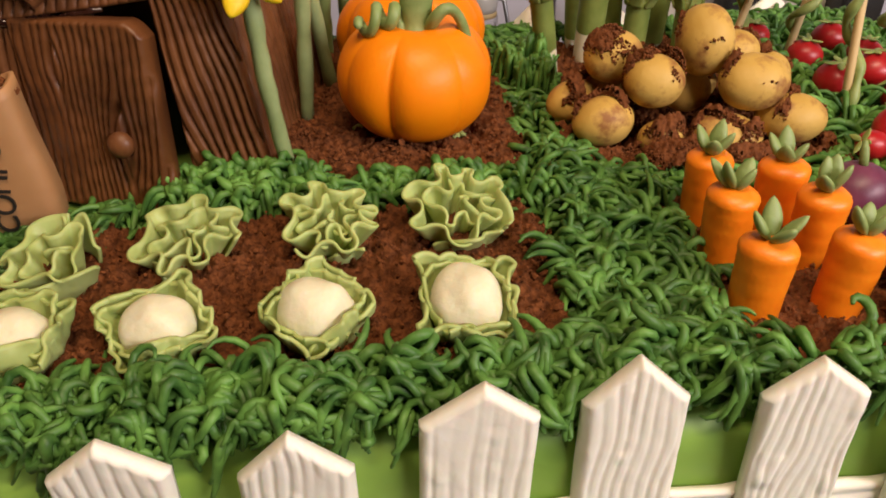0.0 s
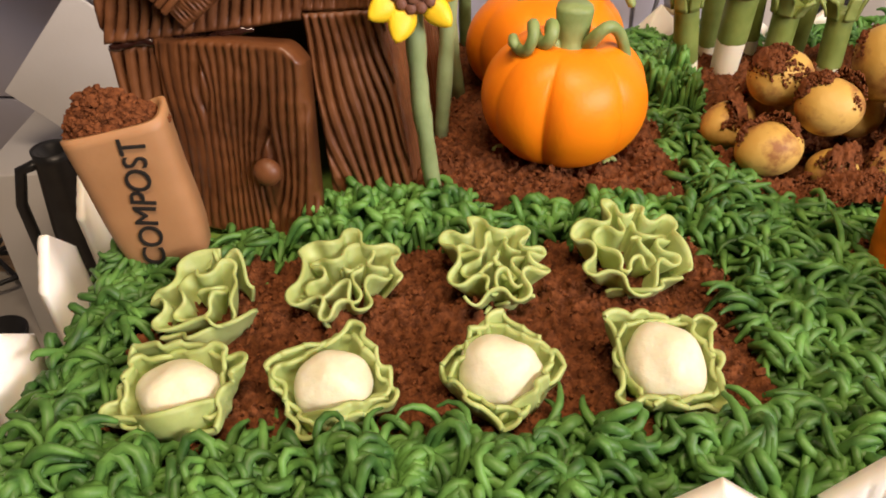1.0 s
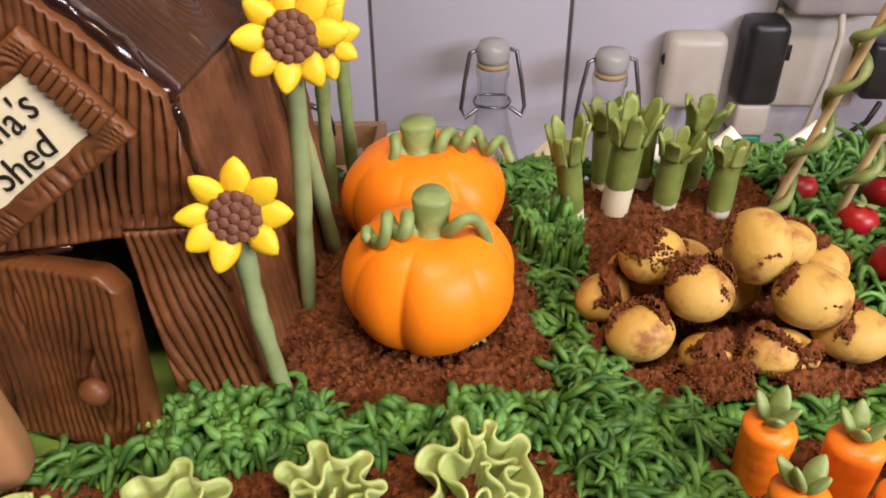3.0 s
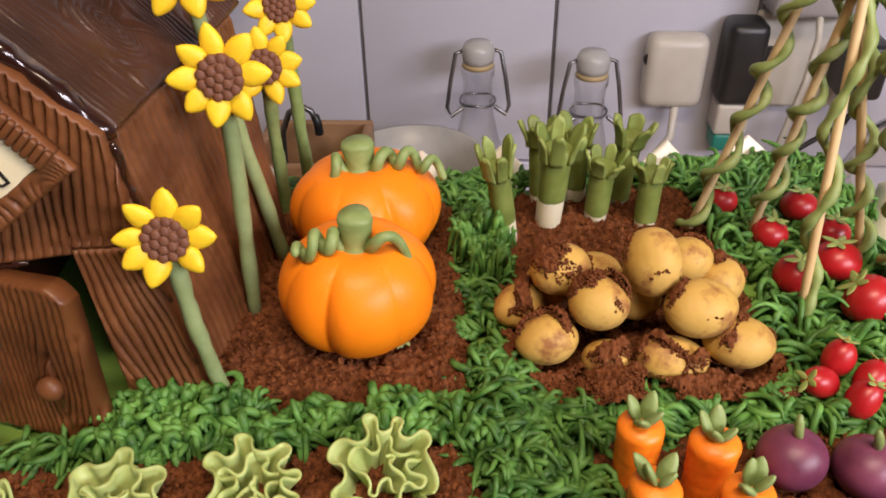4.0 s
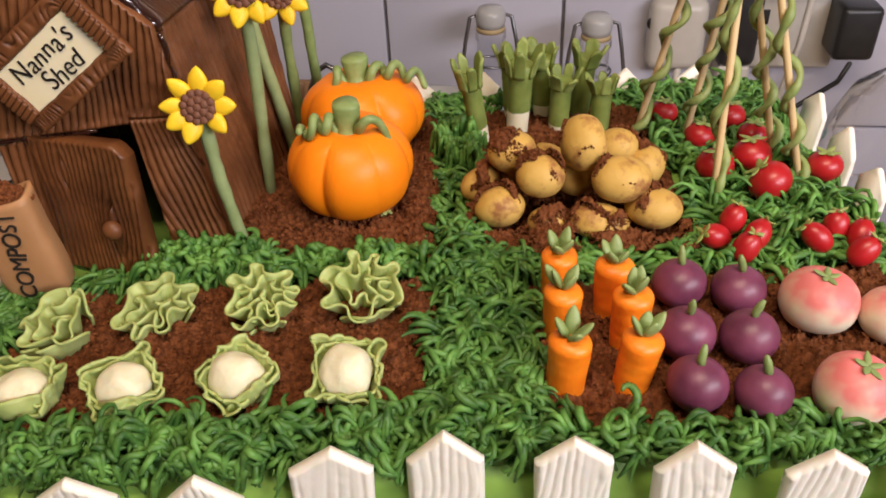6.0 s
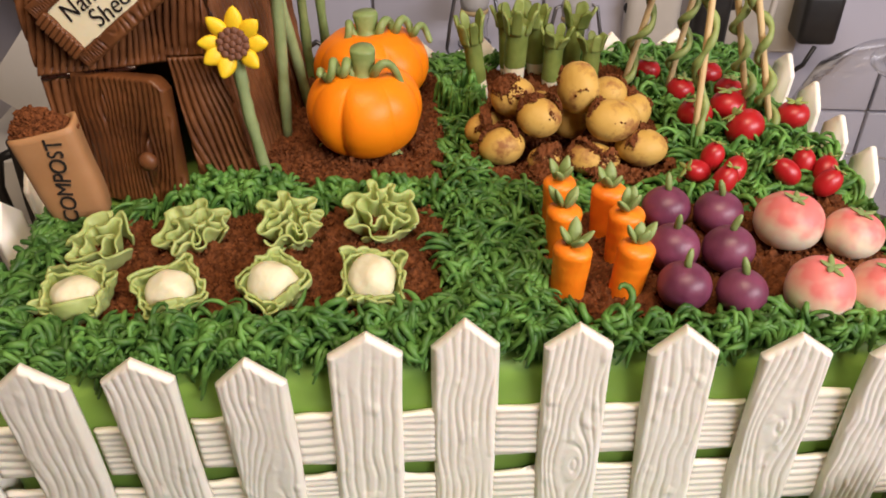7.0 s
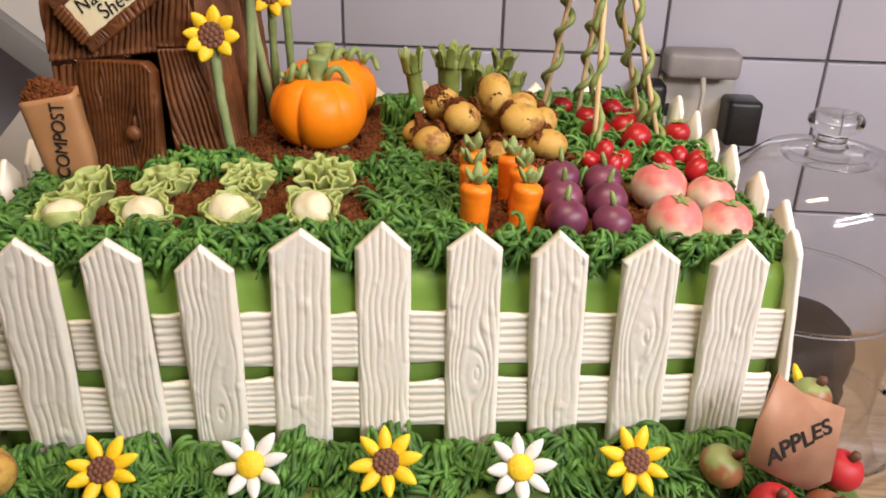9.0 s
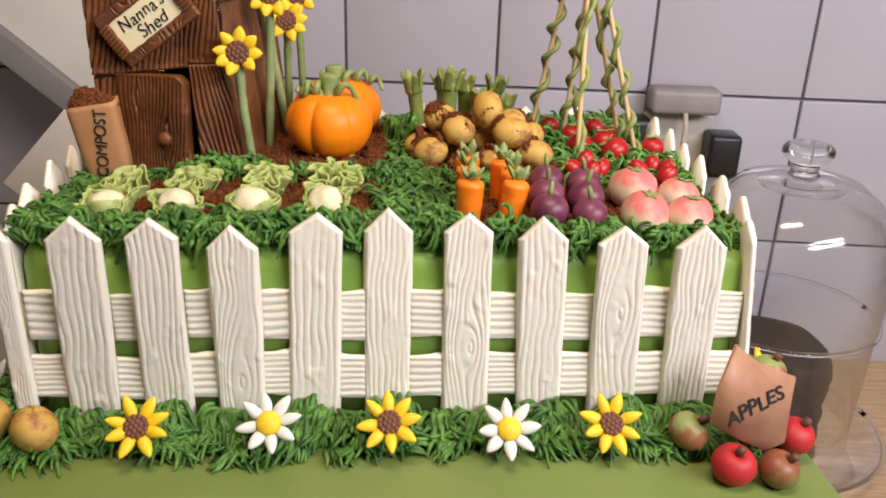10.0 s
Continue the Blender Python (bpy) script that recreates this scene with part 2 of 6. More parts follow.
def picket_bm(w, h, tip, th=0.0034, seed=0, lean=0.0, knot=None, cell=0.00042):
    """A fondant fence board: pointed head, grooved wood grain pressed into its front (-y)."""
    bm = bmesh.new()
    nx, nz = max(4, int(w / cell)), int(h / cell)
    rs = random.Random(seed)
    skew = rs.uniform(-0.03, 0.03) * w
    grid = []
    for j in range(nz + 1):
        row = []
        for i in range(nx + 1):
            u = i / nx - 0.5
            x = u * w * (1 + 0.03 * math.sin(seed * 3 + j / nz * 5))
            top = h - tip * min(1.0, abs(x - skew) / (w / 2 + (skew if x < skew else -skew)))
            z = j / nz * top
            wx = x + 0.0016 * noise.noise(Vector((seed * 7.1, z * 55, x * 110))) + 0.004 * noise.noise(Vector((seed * 3.3, z * 14, 1.5)))
            ph = wx / w * 2 * math.pi * (7 + seed % 3)
            if knot:
                dx, dz = (x - knot[0]), (z - knot[1]) * 0.36
                d = math.hypot(dx, dz)
                k = math.exp(-(d / 0.0085) ** 2)
                ph = ph * (1 - k) + k * (d * 2 * math.pi / 0.0026 - 1.57)
            g = 0.5 + 0.5 * math.sin(ph)
            depth = 0.00048 * g ** 3 * min(1.0, max(0.15, 0.75 + 1.1 * noise.noise(Vector((x * 110, z * 34, seed))))) * min(1.0, (top - z) / 0.0020 + 0.05)
            edge = max(0.0, 1 - min(x + w / 2, w / 2 - x, top - z + 0.0003, z + 0.0008) / 0.0024)
            nub = max(0.0, noise.noise(Vector((x * 210, z * 120, seed * 1.9))) - 0.32)
            y = -th + depth - 0.0011 * nub + 0.0019 * edge ** 2.4 + 0.0001 * noise.noise(Vector((x * 300, z * 300, seed)))
            row.append(bm.verts.new((x + lean * (z - h), y, z)))
        grid.append(row)
    for j in range(nz):
        for i in range(nx):
            bm.faces.new((grid[j][i], grid[j][i + 1], grid[j + 1][i + 1], grid[j + 1][i]))
    rim = [grid[0][i] for i in range(nx + 1)] + [grid[j][nx] for j in range(1, nz + 1)] + [grid[nz][i] for i in range(nx - 1, -1, -1)] + [grid[j][0] for j in range(nz - 1, 0, -1)]
    back = [bm.verts.new((v.co.x, 0.0, v.co.z)) for v in rim]
    for k in range(len(rim)):
        j = (k + 1) % len(rim)
        bm.faces.new((rim[j], rim[k], back[k], back[j]))
    bm.faces.new(list(reversed(back)))
    return bm


def rail_bm(w, h, seed, th=0.0024):
    """A short rail piece with level grooves."""
    bm = bmesh.new()
    nx, nz = 10, 30
    grid = []
    for j in range(nz + 1):
        row = []
        for i in range(nx + 1):
            x, z = (i / nx - 0.5) * w, j / nz * h
            z += 0.0010 * noise.noise(Vector((x * 120, seed, j * 0.1))) + 0.0012 * (z / h) * noise.noise(Vector((x * 60, seed * 2.3, 0.7)))
            g = 0.5 + 0.5 * math.sin(2 * math.pi * (6 + seed % 3) * z / h + 1.4 * noise.noise(Vector((x * 90, z * 60, seed))))
            edge = max(0.0, 1 - min(x + w / 2, w / 2 - x, h - z + 0.0002, z + 0.0002) / 0.0010)
            row.append(bm.verts.new((x, -th + 0.0006 * g ** 3 + 0.0008 * max(0, edge) ** 2, z)))
        grid.append(row)
    for j in range(nz):
        for i in range(nx):
            bm.faces.new((grid[j][i], grid[j][i + 1], grid[j + 1][i + 1], grid[j + 1][i]))
    rim = [grid[0][i] for i in range(nx + 1)] + [grid[j][nx] for j in range(1, nz + 1)] + [grid[nz][i] for i in range(nx - 1, -1, -1)] + [grid[j][0] for j in range(nz - 1, 0, -1)]
    back = [bm.verts.new((v.co.x, 0.0, v.co.z)) for v in rim]
    for k in range(len(rim)):
        j = (k + 1) % len(rim)
        bm.faces.new((rim[j], rim[k], back[k], back[j]))
    bm.faces.new(list(reversed(back)))
    return bm


def fence(m, pickets, label, floor=0.016, rails=((0.0275, 0.0235), (0.0595, 0.0250)), cell=0.00042, end=None, bow=()):
    """pickets: (x at the tip, tip height, width, x at the foot, knot or None) along the fence; bow: degrees that each leans out."""
    f = thing("picket_fence", m, label, "fence", "white fence round the cake")
    for k, (x, top, w, foot, knot) in enumerate(pickets):
        h = top - floor
        part("picket", picket_bm(w, h, 0.0095 + 0.002 * (k % 2), seed=k + 1 + len(pickets), lean=(x - foot) / h, knot=knot, cell=cell),
             M["icing_white"], f, m=pose(x, 0, floor, bow[k] if bow else 0))
        if k:
            px, _, pw, pf, _ = pickets[k - 1]
            for q, (z, hh) in enumerate(rails):
                s = (z + hh / 2 - floor) / h
                xa = pf + (px - pf) * s + pw / 2 - 0.0015
                xb = foot + (x - foot) * s - w / 2 + 0.0015
                part("rail", rail_bm(xb - xa, hh * (1 + 0.04 * math.sin(k * 5 + q)), k * 2 + q), M["icing_white"], f,
                     m=pose((xa + xb) / 2, 0.0, z + 0.0010 * math.sin(k * 2.1 + q)))
    if end:
        x, top, w, foot, _ = pickets[-1]
        for q, (z, hh) in enumerate(rails):
            xa = foot + (x - foot) * 0.4 + w / 2 - 0.0015
            part("rail", rail_bm(end - xa, hh, 31 + q), M["icing_white"], f, m=pose((xa + end) / 2, 0.0, z))
    return f


FRONT = [(-0.1695, 0.1220, 0.0105, -0.1755, None), (-0.1375, 0.1250, 0.0240, -0.1435, None), (-0.1050, 0.1238, 0.0230, -0.1080, None), (-0.0711, 0.1197, 0.0228, -0.0730, (0.001, 0.022)),
         (-0.0343, 0.1240, 0.0245, -0.0380, None), (-0.0020, 0.1256, 0.0222, -0.0025, None), (0.0342, 0.1243, 0.0228, 0.0360, (0.002, 0.040)),
         (0.0679, 0.1240, 0.0228, 0.0730, None), (0.1046, 0.1205, 0.0238, 0.1100, (0.001, 0.060)), (0.1412, 0.1215, 0.0238, 0.1462, None)]
fence(pose(0, 0.0055, 0), FRONT, "white fondant picket fence with pressed wood grain along the cake front", end=0.1690,
      bow=(6.0, 5.8, 5.0, 3.9, 1.3, -0.2, 1.3, 2.7, 3.8, 4.2))
side_r = [(0.0085, 0.1205, 0.0150, 0.0070, None), (0.031, 0.124, 0.020, 0.029, None), (0.067, 0.124, 0.021, 0.065, None), (0.108, 0.124, 0.022, 0.106, None), (0.140, 0.123, 0.021, 0.140, None), (0.175, 0.124, 0.022, 0.173, None), (0.211, 0.124, 0.022, 0.209, None)]
fence(pose(0.1765, 0.0, 0, 0, 0, 90), side_r, "white fondant picket fence along one side of the cake", cell=0.0009, bow=(-6.0, -2.6, -0.5, 1.1, 1.9, 3.3, 3.8))
side_l = [(-0.213, 0.121, 0.022, -0.210, None), (-0.170, 0.120, 0.022, -0.168, None), (-0.128, 0.120, 0.022, -0.124, None), (-0.093, 0.121, 0.022, -0.090, None), (-0.054, 0.120, 0.022, -0.052, None), (-0.016, 0.122, 0.020, -0.020, None)]
fence(pose(-0.1755, 0.0, 0, 0, 0, -90), side_l, "white fondant picket fence along the shed side of the cake", cell=0.0009, bow=(4, 5, 5.5, 4.5, 2.5, -3))
back = [(-0.160, 0.119, 0.022, -0.158, None), (-0.125, 0.120, 0.022, -0.125, None), (-0.088, 0.119, 0.022, -0.088, None), (-0.050, 0.120, 0.022, -0.052, None), (-0.014, 0.120, 0.022, -0.016, None), (0.023, 0.121, 0.022, 0.022, None), (0.061, 0.119, 0.022, 0.060, None), (0.100, 0.120, 0.022, 0.099, None), (0.138, 0.121, 0.022, 0.139, None)]
fence(pose(0, 0.2565, 0, 0, 0, 180), [(-x, a, w, -f, k) for x, a, w, f, k in reversed(back)], "white fondant picket fence along the back of the cake", cell=0.0009)

# ---- grass and soil on the cake ----
def wob(x, y, s=0.0):
    return 0.004 * noise.noise(Vector((x * 70, y * 70, s)))


def in_box(x, y, x0, x1, y0, y1, r=0.012, s=0.0):
    """How far (x, y) lies inside a bed with rounded, uneven edges; negative outside."""
    cx, cy = (x0 + x1) / 2, (y0 + y1) / 2
    qx, qy = abs(x - cx) - (x1 - x0) / 2 + r, abs(y - cy) - (y1 - y0) / 2 + r
    d = math.hypot(max(qx, 0), max(qy, 0)) + min(max(qx, qy), 0) - r
    return -d + wob(x, y, s)


BEDS = {
    "cabbage": (-0.158, -0.003, 0.022, 0.099),
    "root": (0.026, 0.169, 0.016, 0.097),
    "pumpkin": (-0.100, 0.000, 0.113, 0.248),
    "potato": (0.012, 0.106, 0.107, 0.238),
}
SHED = (-0.172, -0.082, 0.100, 0.205)


def bed_depth(x, y):
    return max(in_box(x, y, *b, s=k * 3.7) for k, b in enumerate(BEDS.values()))


def soil_z(name, x, y, d):
    """The soil's height: a low mound with lumps, falling off at the bed's rim."""
    mound = {"cabbage": 0.0050, "root": 0.0038, "pumpkin": 0.0080, "potato": 0.0050}[name]
    rise = min(1.0, max(0.0, (d + 0.003) / 0.010))
    rise = rise * rise * (3 - 2 * rise)
    p = Vector((x, y, 0.3))
    lumps = 0.0026 * noise.noise(p * 80) + 0.0020 * noise.noise(p * 240) + 0.0024 * noise.noise(p * 480) + 0.0016 * noise.noise(p * 950)
    return TOP - 0.002 + rise * (mound + 0.002 + lumps)


def soil_bed(k, name, label):
    x0, x1, y0, y1 = BEDS[name]
    step = 0.0008
    nx, ny = int((x1 - x0 + 0.016) / step), int((y1 - y0 + 0.016) / step)
    idx, verts, faces = {}, [], []
    for j in range(ny + 1):
        for i in range(nx + 1):
            x, y = x0 - 0.008 + i * step, y0 - 0.008 + j * step
            d = in_box(x, y, x0, x1, y0, y1, s=k * 3.7)
            if d > -0.003 and y > 0.009 and y < 0.2475:
                idx[i, j] = len(verts)
                verts.append((x, y, soil_z(name, x, y, d)))
    for (i, j) in idx:
        q = [idx.get(c) for c in ((i, j), (i + 1, j), (i + 1, j + 1), (i, j + 1))]
        if None not in q:
            faces.append(tuple(q))
    me = bpy.data.meshes.new("soil_bed")
    me.from_pydata(verts, [], faces)
    me.materials.append(M["soil"])
    me.shade_smooth()
    return tagged(new("soil_bed", me), label, "soil", "chocolate soil beds", "stuff")


soil_bed(0, "cabbage", "bed of brown chocolate crumb soil under the cabbages")
soil_bed(1, "root", "bed of brown chocolate crumb soil under the root vegetables")
soil_bed(2, "pumpkin", "mound of brown chocolate crumb soil round the pumpkins")
soil_bed(3, "potato", "bed of brown chocolate crumb soil under potatoes and leeks")

ICO_BM = bmesh.new()
bmesh.ops.create_icosphere(ICO_BM, subdivisions=1, radius=1.0)
ICO_BM.verts.ensure_lookup_table()
ICO_V = [v.co.copy() for v in ICO_BM.verts]
ICO_F = [tuple(v.index for v in f.verts) for f in ICO_BM.faces]
ICO_BM.free()


def crumb_into(verts, faces, at, r, rs):
    b = len(verts)
    s = Vector((rs.uniform(0.6, 1.2), rs.uniform(0.6, 1.2), rs.uniform(0.5, 1.0))) * r
    e = Euler((rs.random() * 6, rs.random() * 6, 0)).to_matrix()
    for v in ICO_V:
        k = rs.uniform(0.55, 1.3)
        verts.append(e @ Vector((v.x * s.x * k, v.y * s.y * k, v.z * s.z * k)) + at)
    faces.extend(tuple(b + i for i in f) for f in ICO_F)


def crumbs(k, name, count, label):
    rs = random.Random(50 + k)
    x0, x1, y0, y1 = BEDS[name]
    verts, faces = [], []
    while count:
        x, y = rs.uniform(x0 - 0.004, x1 + 0.004), rs.uniform(y0 - 0.004, y1 + 0.004)
        d = in_box(x, y, x0, x1, y0, y1, s=k * 3.7)
        if d < -0.002 or y < 0.010 or noise.noise(Vector((x * 60, y * 60, 7))) < rs.uniform(-0.9, 0.2):
            continue
        count -= 1
        r = 0.00020 + 0.0011 * rs.random() ** 7
        crumb_into(verts, faces, Vector((x, y, soil_z(name, x, y, d) + r * 0.3)), r, rs)
    me = bpy.data.meshes.new("soil_crumbs")
    me.from_pydata([tuple(v) for v in verts], [], faces)
    me.materials.append(M["crumb"])
    tagged(new("soil_crumbs", me), label, "crumbs", "chocolate soil beds", "stuff")


crumbs(0, "cabbage", 12000, "loose chocolate cake crumbs between the cabbages")
crumbs(1, "root", 10000, "loose chocolate cake crumbs between the root vegetables")
crumbs(2, "pumpkin", 18000, "loose chocolate cake crumbs heaped round the pumpkins")
crumbs(3, "potato", 9000, "loose chocolate cake crumbs round the potato heap")


def strand(verts, faces, root, heading, length, lift, curl, r, n=6, seg=7, droop=0.0, kink=0.0, rs=R):
    """One piped strand of buttercream: it rises, bends and lies down."""
    pts, rad = [], []
    p, a = Vector(root), heading
    fold = 1.12 if rs.random() < 0.62 or droop > 0.006 else rs.uniform(0.50, 0.85)  # the rest end in the air
    for i in range(seg + 1):
        s = i / seg
        pts.append(p + Vector((0, 0, lift * math.sin(math.pi * min(1.0, s * fold)) - droop * s * s * (fold > 1))))
        rad.append(r * (0.85 + 0.3 * math.sin(math.pi * (0.15 + 0.75 * s))) * (1.0 if s < 0.6 else 1.0 - (s - 0.6) * 1.25))
        a += curl / seg + kink * math.sin(i * 1.7 + heading * 3)
        p = p + Vector((math.cos(a), math.sin(a), 0)) * (length / seg)
    for p in pts:
        if p.z > 0.03 and p.y < 0.0078 and not gap_at(p.x):
            p.y = 0.0078 + 0.1 * (p.y - 0.0078) if p.y > 0 else 0.0075
        elif p.z > 0.03 and p.y < 0.0045:
            p.y = 0.0045 + 0.25 * (p.y - 0.0045)
        p.x = max(-0.1730, min(0.1600 if p.y < 0.014 else 0.1710, p.x)) if p.z > 0.06 else p.x
    tube_data(verts, faces, pts, rad, n)


HEADS = [(-0.1365, 0.0395), (-0.1045, 0.0400), (-0.0690, 0.0418), (-0.0335, 0.0415)]  # cauliflowers in the front bed


def gap_at(x):
    """Whether x lies clear between two pickets of the front fence."""
    return all(abs(x - (a + 0.1 * (f - a))) > w / 2 + 0.0018 for a, _, w, f, _ in FRONT)


def top_grass(name, label, box, count, seed, lift=(0.0005, 0.0045), lengths=(0.008, 0.016), loops=0.3, heading=None, spread=3.14, over=0.001, size=1.0, zmax=0.007, inside=False):
    """Grass piped in small bunches of strands that leave the nozzle side by side."""
    rs = random.Random(seed)
    verts, faces = [], []
    x0, x1, y0, y1 = box
    tries = 0
    while count > 0 and tries < 200000:
        tries += 1
        tx, ty = rs.uniform(x0, x1), rs.uniform(y0, y1)
        if bed_depth(tx, ty) > over or (not inside and SHED[0] < tx < SHED[1] and SHED[2] + 0.004 < ty < SHED[3]):
            continue
        h0 = rs.gauss(heading, spread) if heading is not None else 7 * noise.noise(Vector((tx * 28, ty * 28, seed * 5.1))) + rs.gauss(0, 0.9)
        if rs.random() < 0.25:
            h0 = rs.uniform(-3.14, 3.14)
        loop = rs.random() < loops
        curl0 = rs.choice((-1, 1)) * (rs.uniform(2.6, 5.2) if loop else rs.uniform(0.1, 1.6))
        high = rs.uniform(0.0002, zmax)
        ln0 = rs.uniform(*lengths) * (1.15 if loop else 1.0)
        up = rs.uniform(*lift)
        n = rs.randint(2, 5)
        for k in range(n):
            off = (k - (n - 1) / 2) * 0.0015 + rs.gauss(0, 0.0005)
            back = rs.gauss(0, 0.0012)
            x, y = tx - math.sin(h0) * off + math.cos(h0) * back, ty + math.cos(h0) * off + math.sin(h0) * back
            h = h0 + rs.gauss(0, 0.5)
            ln = ln0 * rs.uniform(0.75, 1.12)
            z = TOP + max(0.0002, high + rs.gauss(0, 0.0008))
            ex, ey = x + math.cos(h) * ln * 0.6, y + math.sin(h) * ln * 0.6
            drop = 0.012 if (ey < 0.004 or ex > 0.178 or ex < -0.172) else 0.0
            if y < 0.007 or (ey < 0.0025 and not drop):
                continue
            if any(min(math.hypot(x - a, y - b), math.hypot(ex - a, ey - b)) < 0.0135 for a, b in HEADS):
                continue
            if abs(x - 0.003) > 0.166 and drop:
                h += 1.2 * (1 if rs.random() < 0.5 else -1)
                drop *= 0.4
            count -= 1
            fall = drop * rs.uniform(0.3, 1.0) if drop else max(0.0, z - TOP - 0.0008) * rs.uniform(0.3, 1.0)
            strand(verts, faces, (x, y, z), h, ln * (0.75 if drop else 1), up * rs.uniform(0.7, 1.3), (curl0 + rs.gauss(0, 0.4)) * (0.4 if drop else 1), rs.uniform(0.00070, 0.00122) * size, droop=fall, kink=0.13, rs=rs)
    stuff(name, verts, faces, M["grass"], label, "grass")


top_grass("icing_grass", "piped green buttercream grass along the cake front", (-0.170, 0.158, 0.008, 0.027), 1760, 1, loops=0.5, lift=(0.001, 0.007), lengths=(0.008, 0.016), zmax=0.0100, size=0.98)
top_grass("icing_grass", "piped green buttercream grass path between the beds", (-0.004, 0.029, 0.020, 0.125), 1100, 2, loops=0.3, lift=(0.0005, 0.007), lengths=(0.008, 0.018), size=0.98)
top_grass("icing_grass", "piped green buttercream grass between cabbages and shed", (-0.116, 0.000, 0.096, 0.116), 470, 3, loops=0.1, lift=(0.003, 0.007), lengths=(0.006, 0.012), heading=-1.7, spread=0.8, size=1.15)
top_grass("icing_grass", "piped green buttercream grass strip between pumpkins and leeks", (-0.002, 0.016, 0.112, 0.250), 620, 4, loops=0.1, lift=(0.001, 0.005), lengths=(0.006, 0.012))
top_grass("icing_grass", "small tuft of piped green buttercream grass by the sack", (-0.142, -0.126, 0.099, 0.106), 60, 31, loops=0.1, lift=(0.002, 0.005), heading=-0.5, spread=0.6, over=0.02)
top_grass("icing_grass", "tuft of piped green buttercream grass before the shed plank", (-0.117, -0.072, 0.099, 0.1195), 520, 32, loops=0.25, lift=(0.002, 0.006), heading=-1.6, spread=0.9, over=0.02, zmax=0.011, inside=True, lengths=(0.005, 0.011), size=1.2)
top_grass("icing_grass", "upright tuft of green buttercream grass beside the leeks", (0.000, 0.016, 0.172, 0.205), 300, 33, loops=0.0, lift=(0.004, 0.010), lengths=(0.003, 0.007), over=0.02, zmax=0.012)
top_grass("icing_grass", "piped green buttercream grass between potatoes and carrots", (0.026, 0.180, 0.094, 0.116), 950, 5, loops=0.25)
top_grass("icing_grass", "piped green buttercream grass under the tomato canes", (0.100, 0.170, 0.114, 0.249), 1500, 6, loops=0.3, lift=(0.001, 0.0085), lengths=(0.008, 0.018), size=0.98)
top_grass("icing_grass", "piped green buttercream grass along the fence beside cabbages", (-0.172, -0.154, 0.020, 0.096), 560, 7, loops=0.15)
top_grass("icing_grass", "piped green buttercream grass along the fence beside turnips", (0.163, 0.171, 0.014, 0.120), 220, 8, loops=0.2, lengths=(0.006, 0.011), zmax=0.004)
top_grass("icing_grass", "piped green buttercream grass along the back fence", (-0.172, 0.179, 0.238, 0.250), 700, 9, loops=0.15)


def base_grass(name, label, p0, p1, out, count, seed, depth=0.034):
    """Grass piped round the foot of the fence, heaped against it and combed down onto the board."""
    rs = random.Random(seed)
    verts, faces = [], []
    p0, p1, out = Vector(p0), Vector(p1), Vector(out)
    face = math.atan2(out.y, out.x)
    while count > 0:
        u = rs.random()
        w0 = rs.random() ** 1.3
        h0 = face + 0.5 * noise.noise(Vector((u * 40, seed, 0.5))) + rs.gauss(0, 0.55)
        curl0 = rs.gauss(0, 1.1)
        ln0 = rs.uniform(0.014, 0.027)
        high = 0.0115 * (1 - w0) ** 1.2 * (0.7 + 0.6 * (0.5 + 0.5 * math.sin(u * 61 + seed))) * rs.uniform(0.5, 1.15)
        n = rs.randint(5, 9)
        for k in range(n):
            off = (k - (n - 1) / 2) * 0.0015 + rs.gauss(0, 0.0004)
            q = p0.lerp(p1, u) + out * (0.0005 + w0 * depth * 0.62) + Vector((-math.sin(h0), math.cos(h0), 0)) * off
            if (q - p0).dot(out) < 0.0003:
                q += out * (0.0003 - (q - p0).dot(out))
            z = 0.0135 + max(0.0004, high + rs.gauss(0, 0.0010))
            count -= 1
            strand(verts, faces, (q.x, q.y, z), h0 + rs.gauss(0, 0.22), ln0 * 0.72 * rs.uniform(0.75, 1.1), rs.uniform(0.001, 0.0045), curl0 + rs.gauss(0, 0.4), rs.uniform(0.00085, 0.00122), droop=max(0.0, z - 0.0130), kink=0.08, rs=rs)
    stuff(name, verts, faces, M["grass"], label, "grass")


base_grass("icing_grass", "piped green buttercream grass heaped along the foot of the front fence", (-0.186, 0.001, 0), (0.186, 0.001, 0), (0, -1, 0), 2200, 21)
base_grass("icing_grass", "piped green buttercream grass along the foot of the side fence", (0.182, 0.0, 0), (0.182, 0.262, 0), (1, 0, 0), 950, 22, 0.020)
base_grass("icing_grass", "piped green buttercream grass along the foot of the shed side fence", (-0.182, 0.262, 0), (-0.182, 0.0, 0), (-1, 0, 0), 1200, 23, 0.024)


# ---- pumpkins ----
def curl_tube(pts_fn, r, n=60, taper=0.7):
    pts = [pts_fn(i / n) for i in range(n + 1)]
    return tube(pts, [r * (1 - (1 - taper) * (i / n)) * (0.5 if i in (0, n) else 1) for i in range(n + 1)], 8)


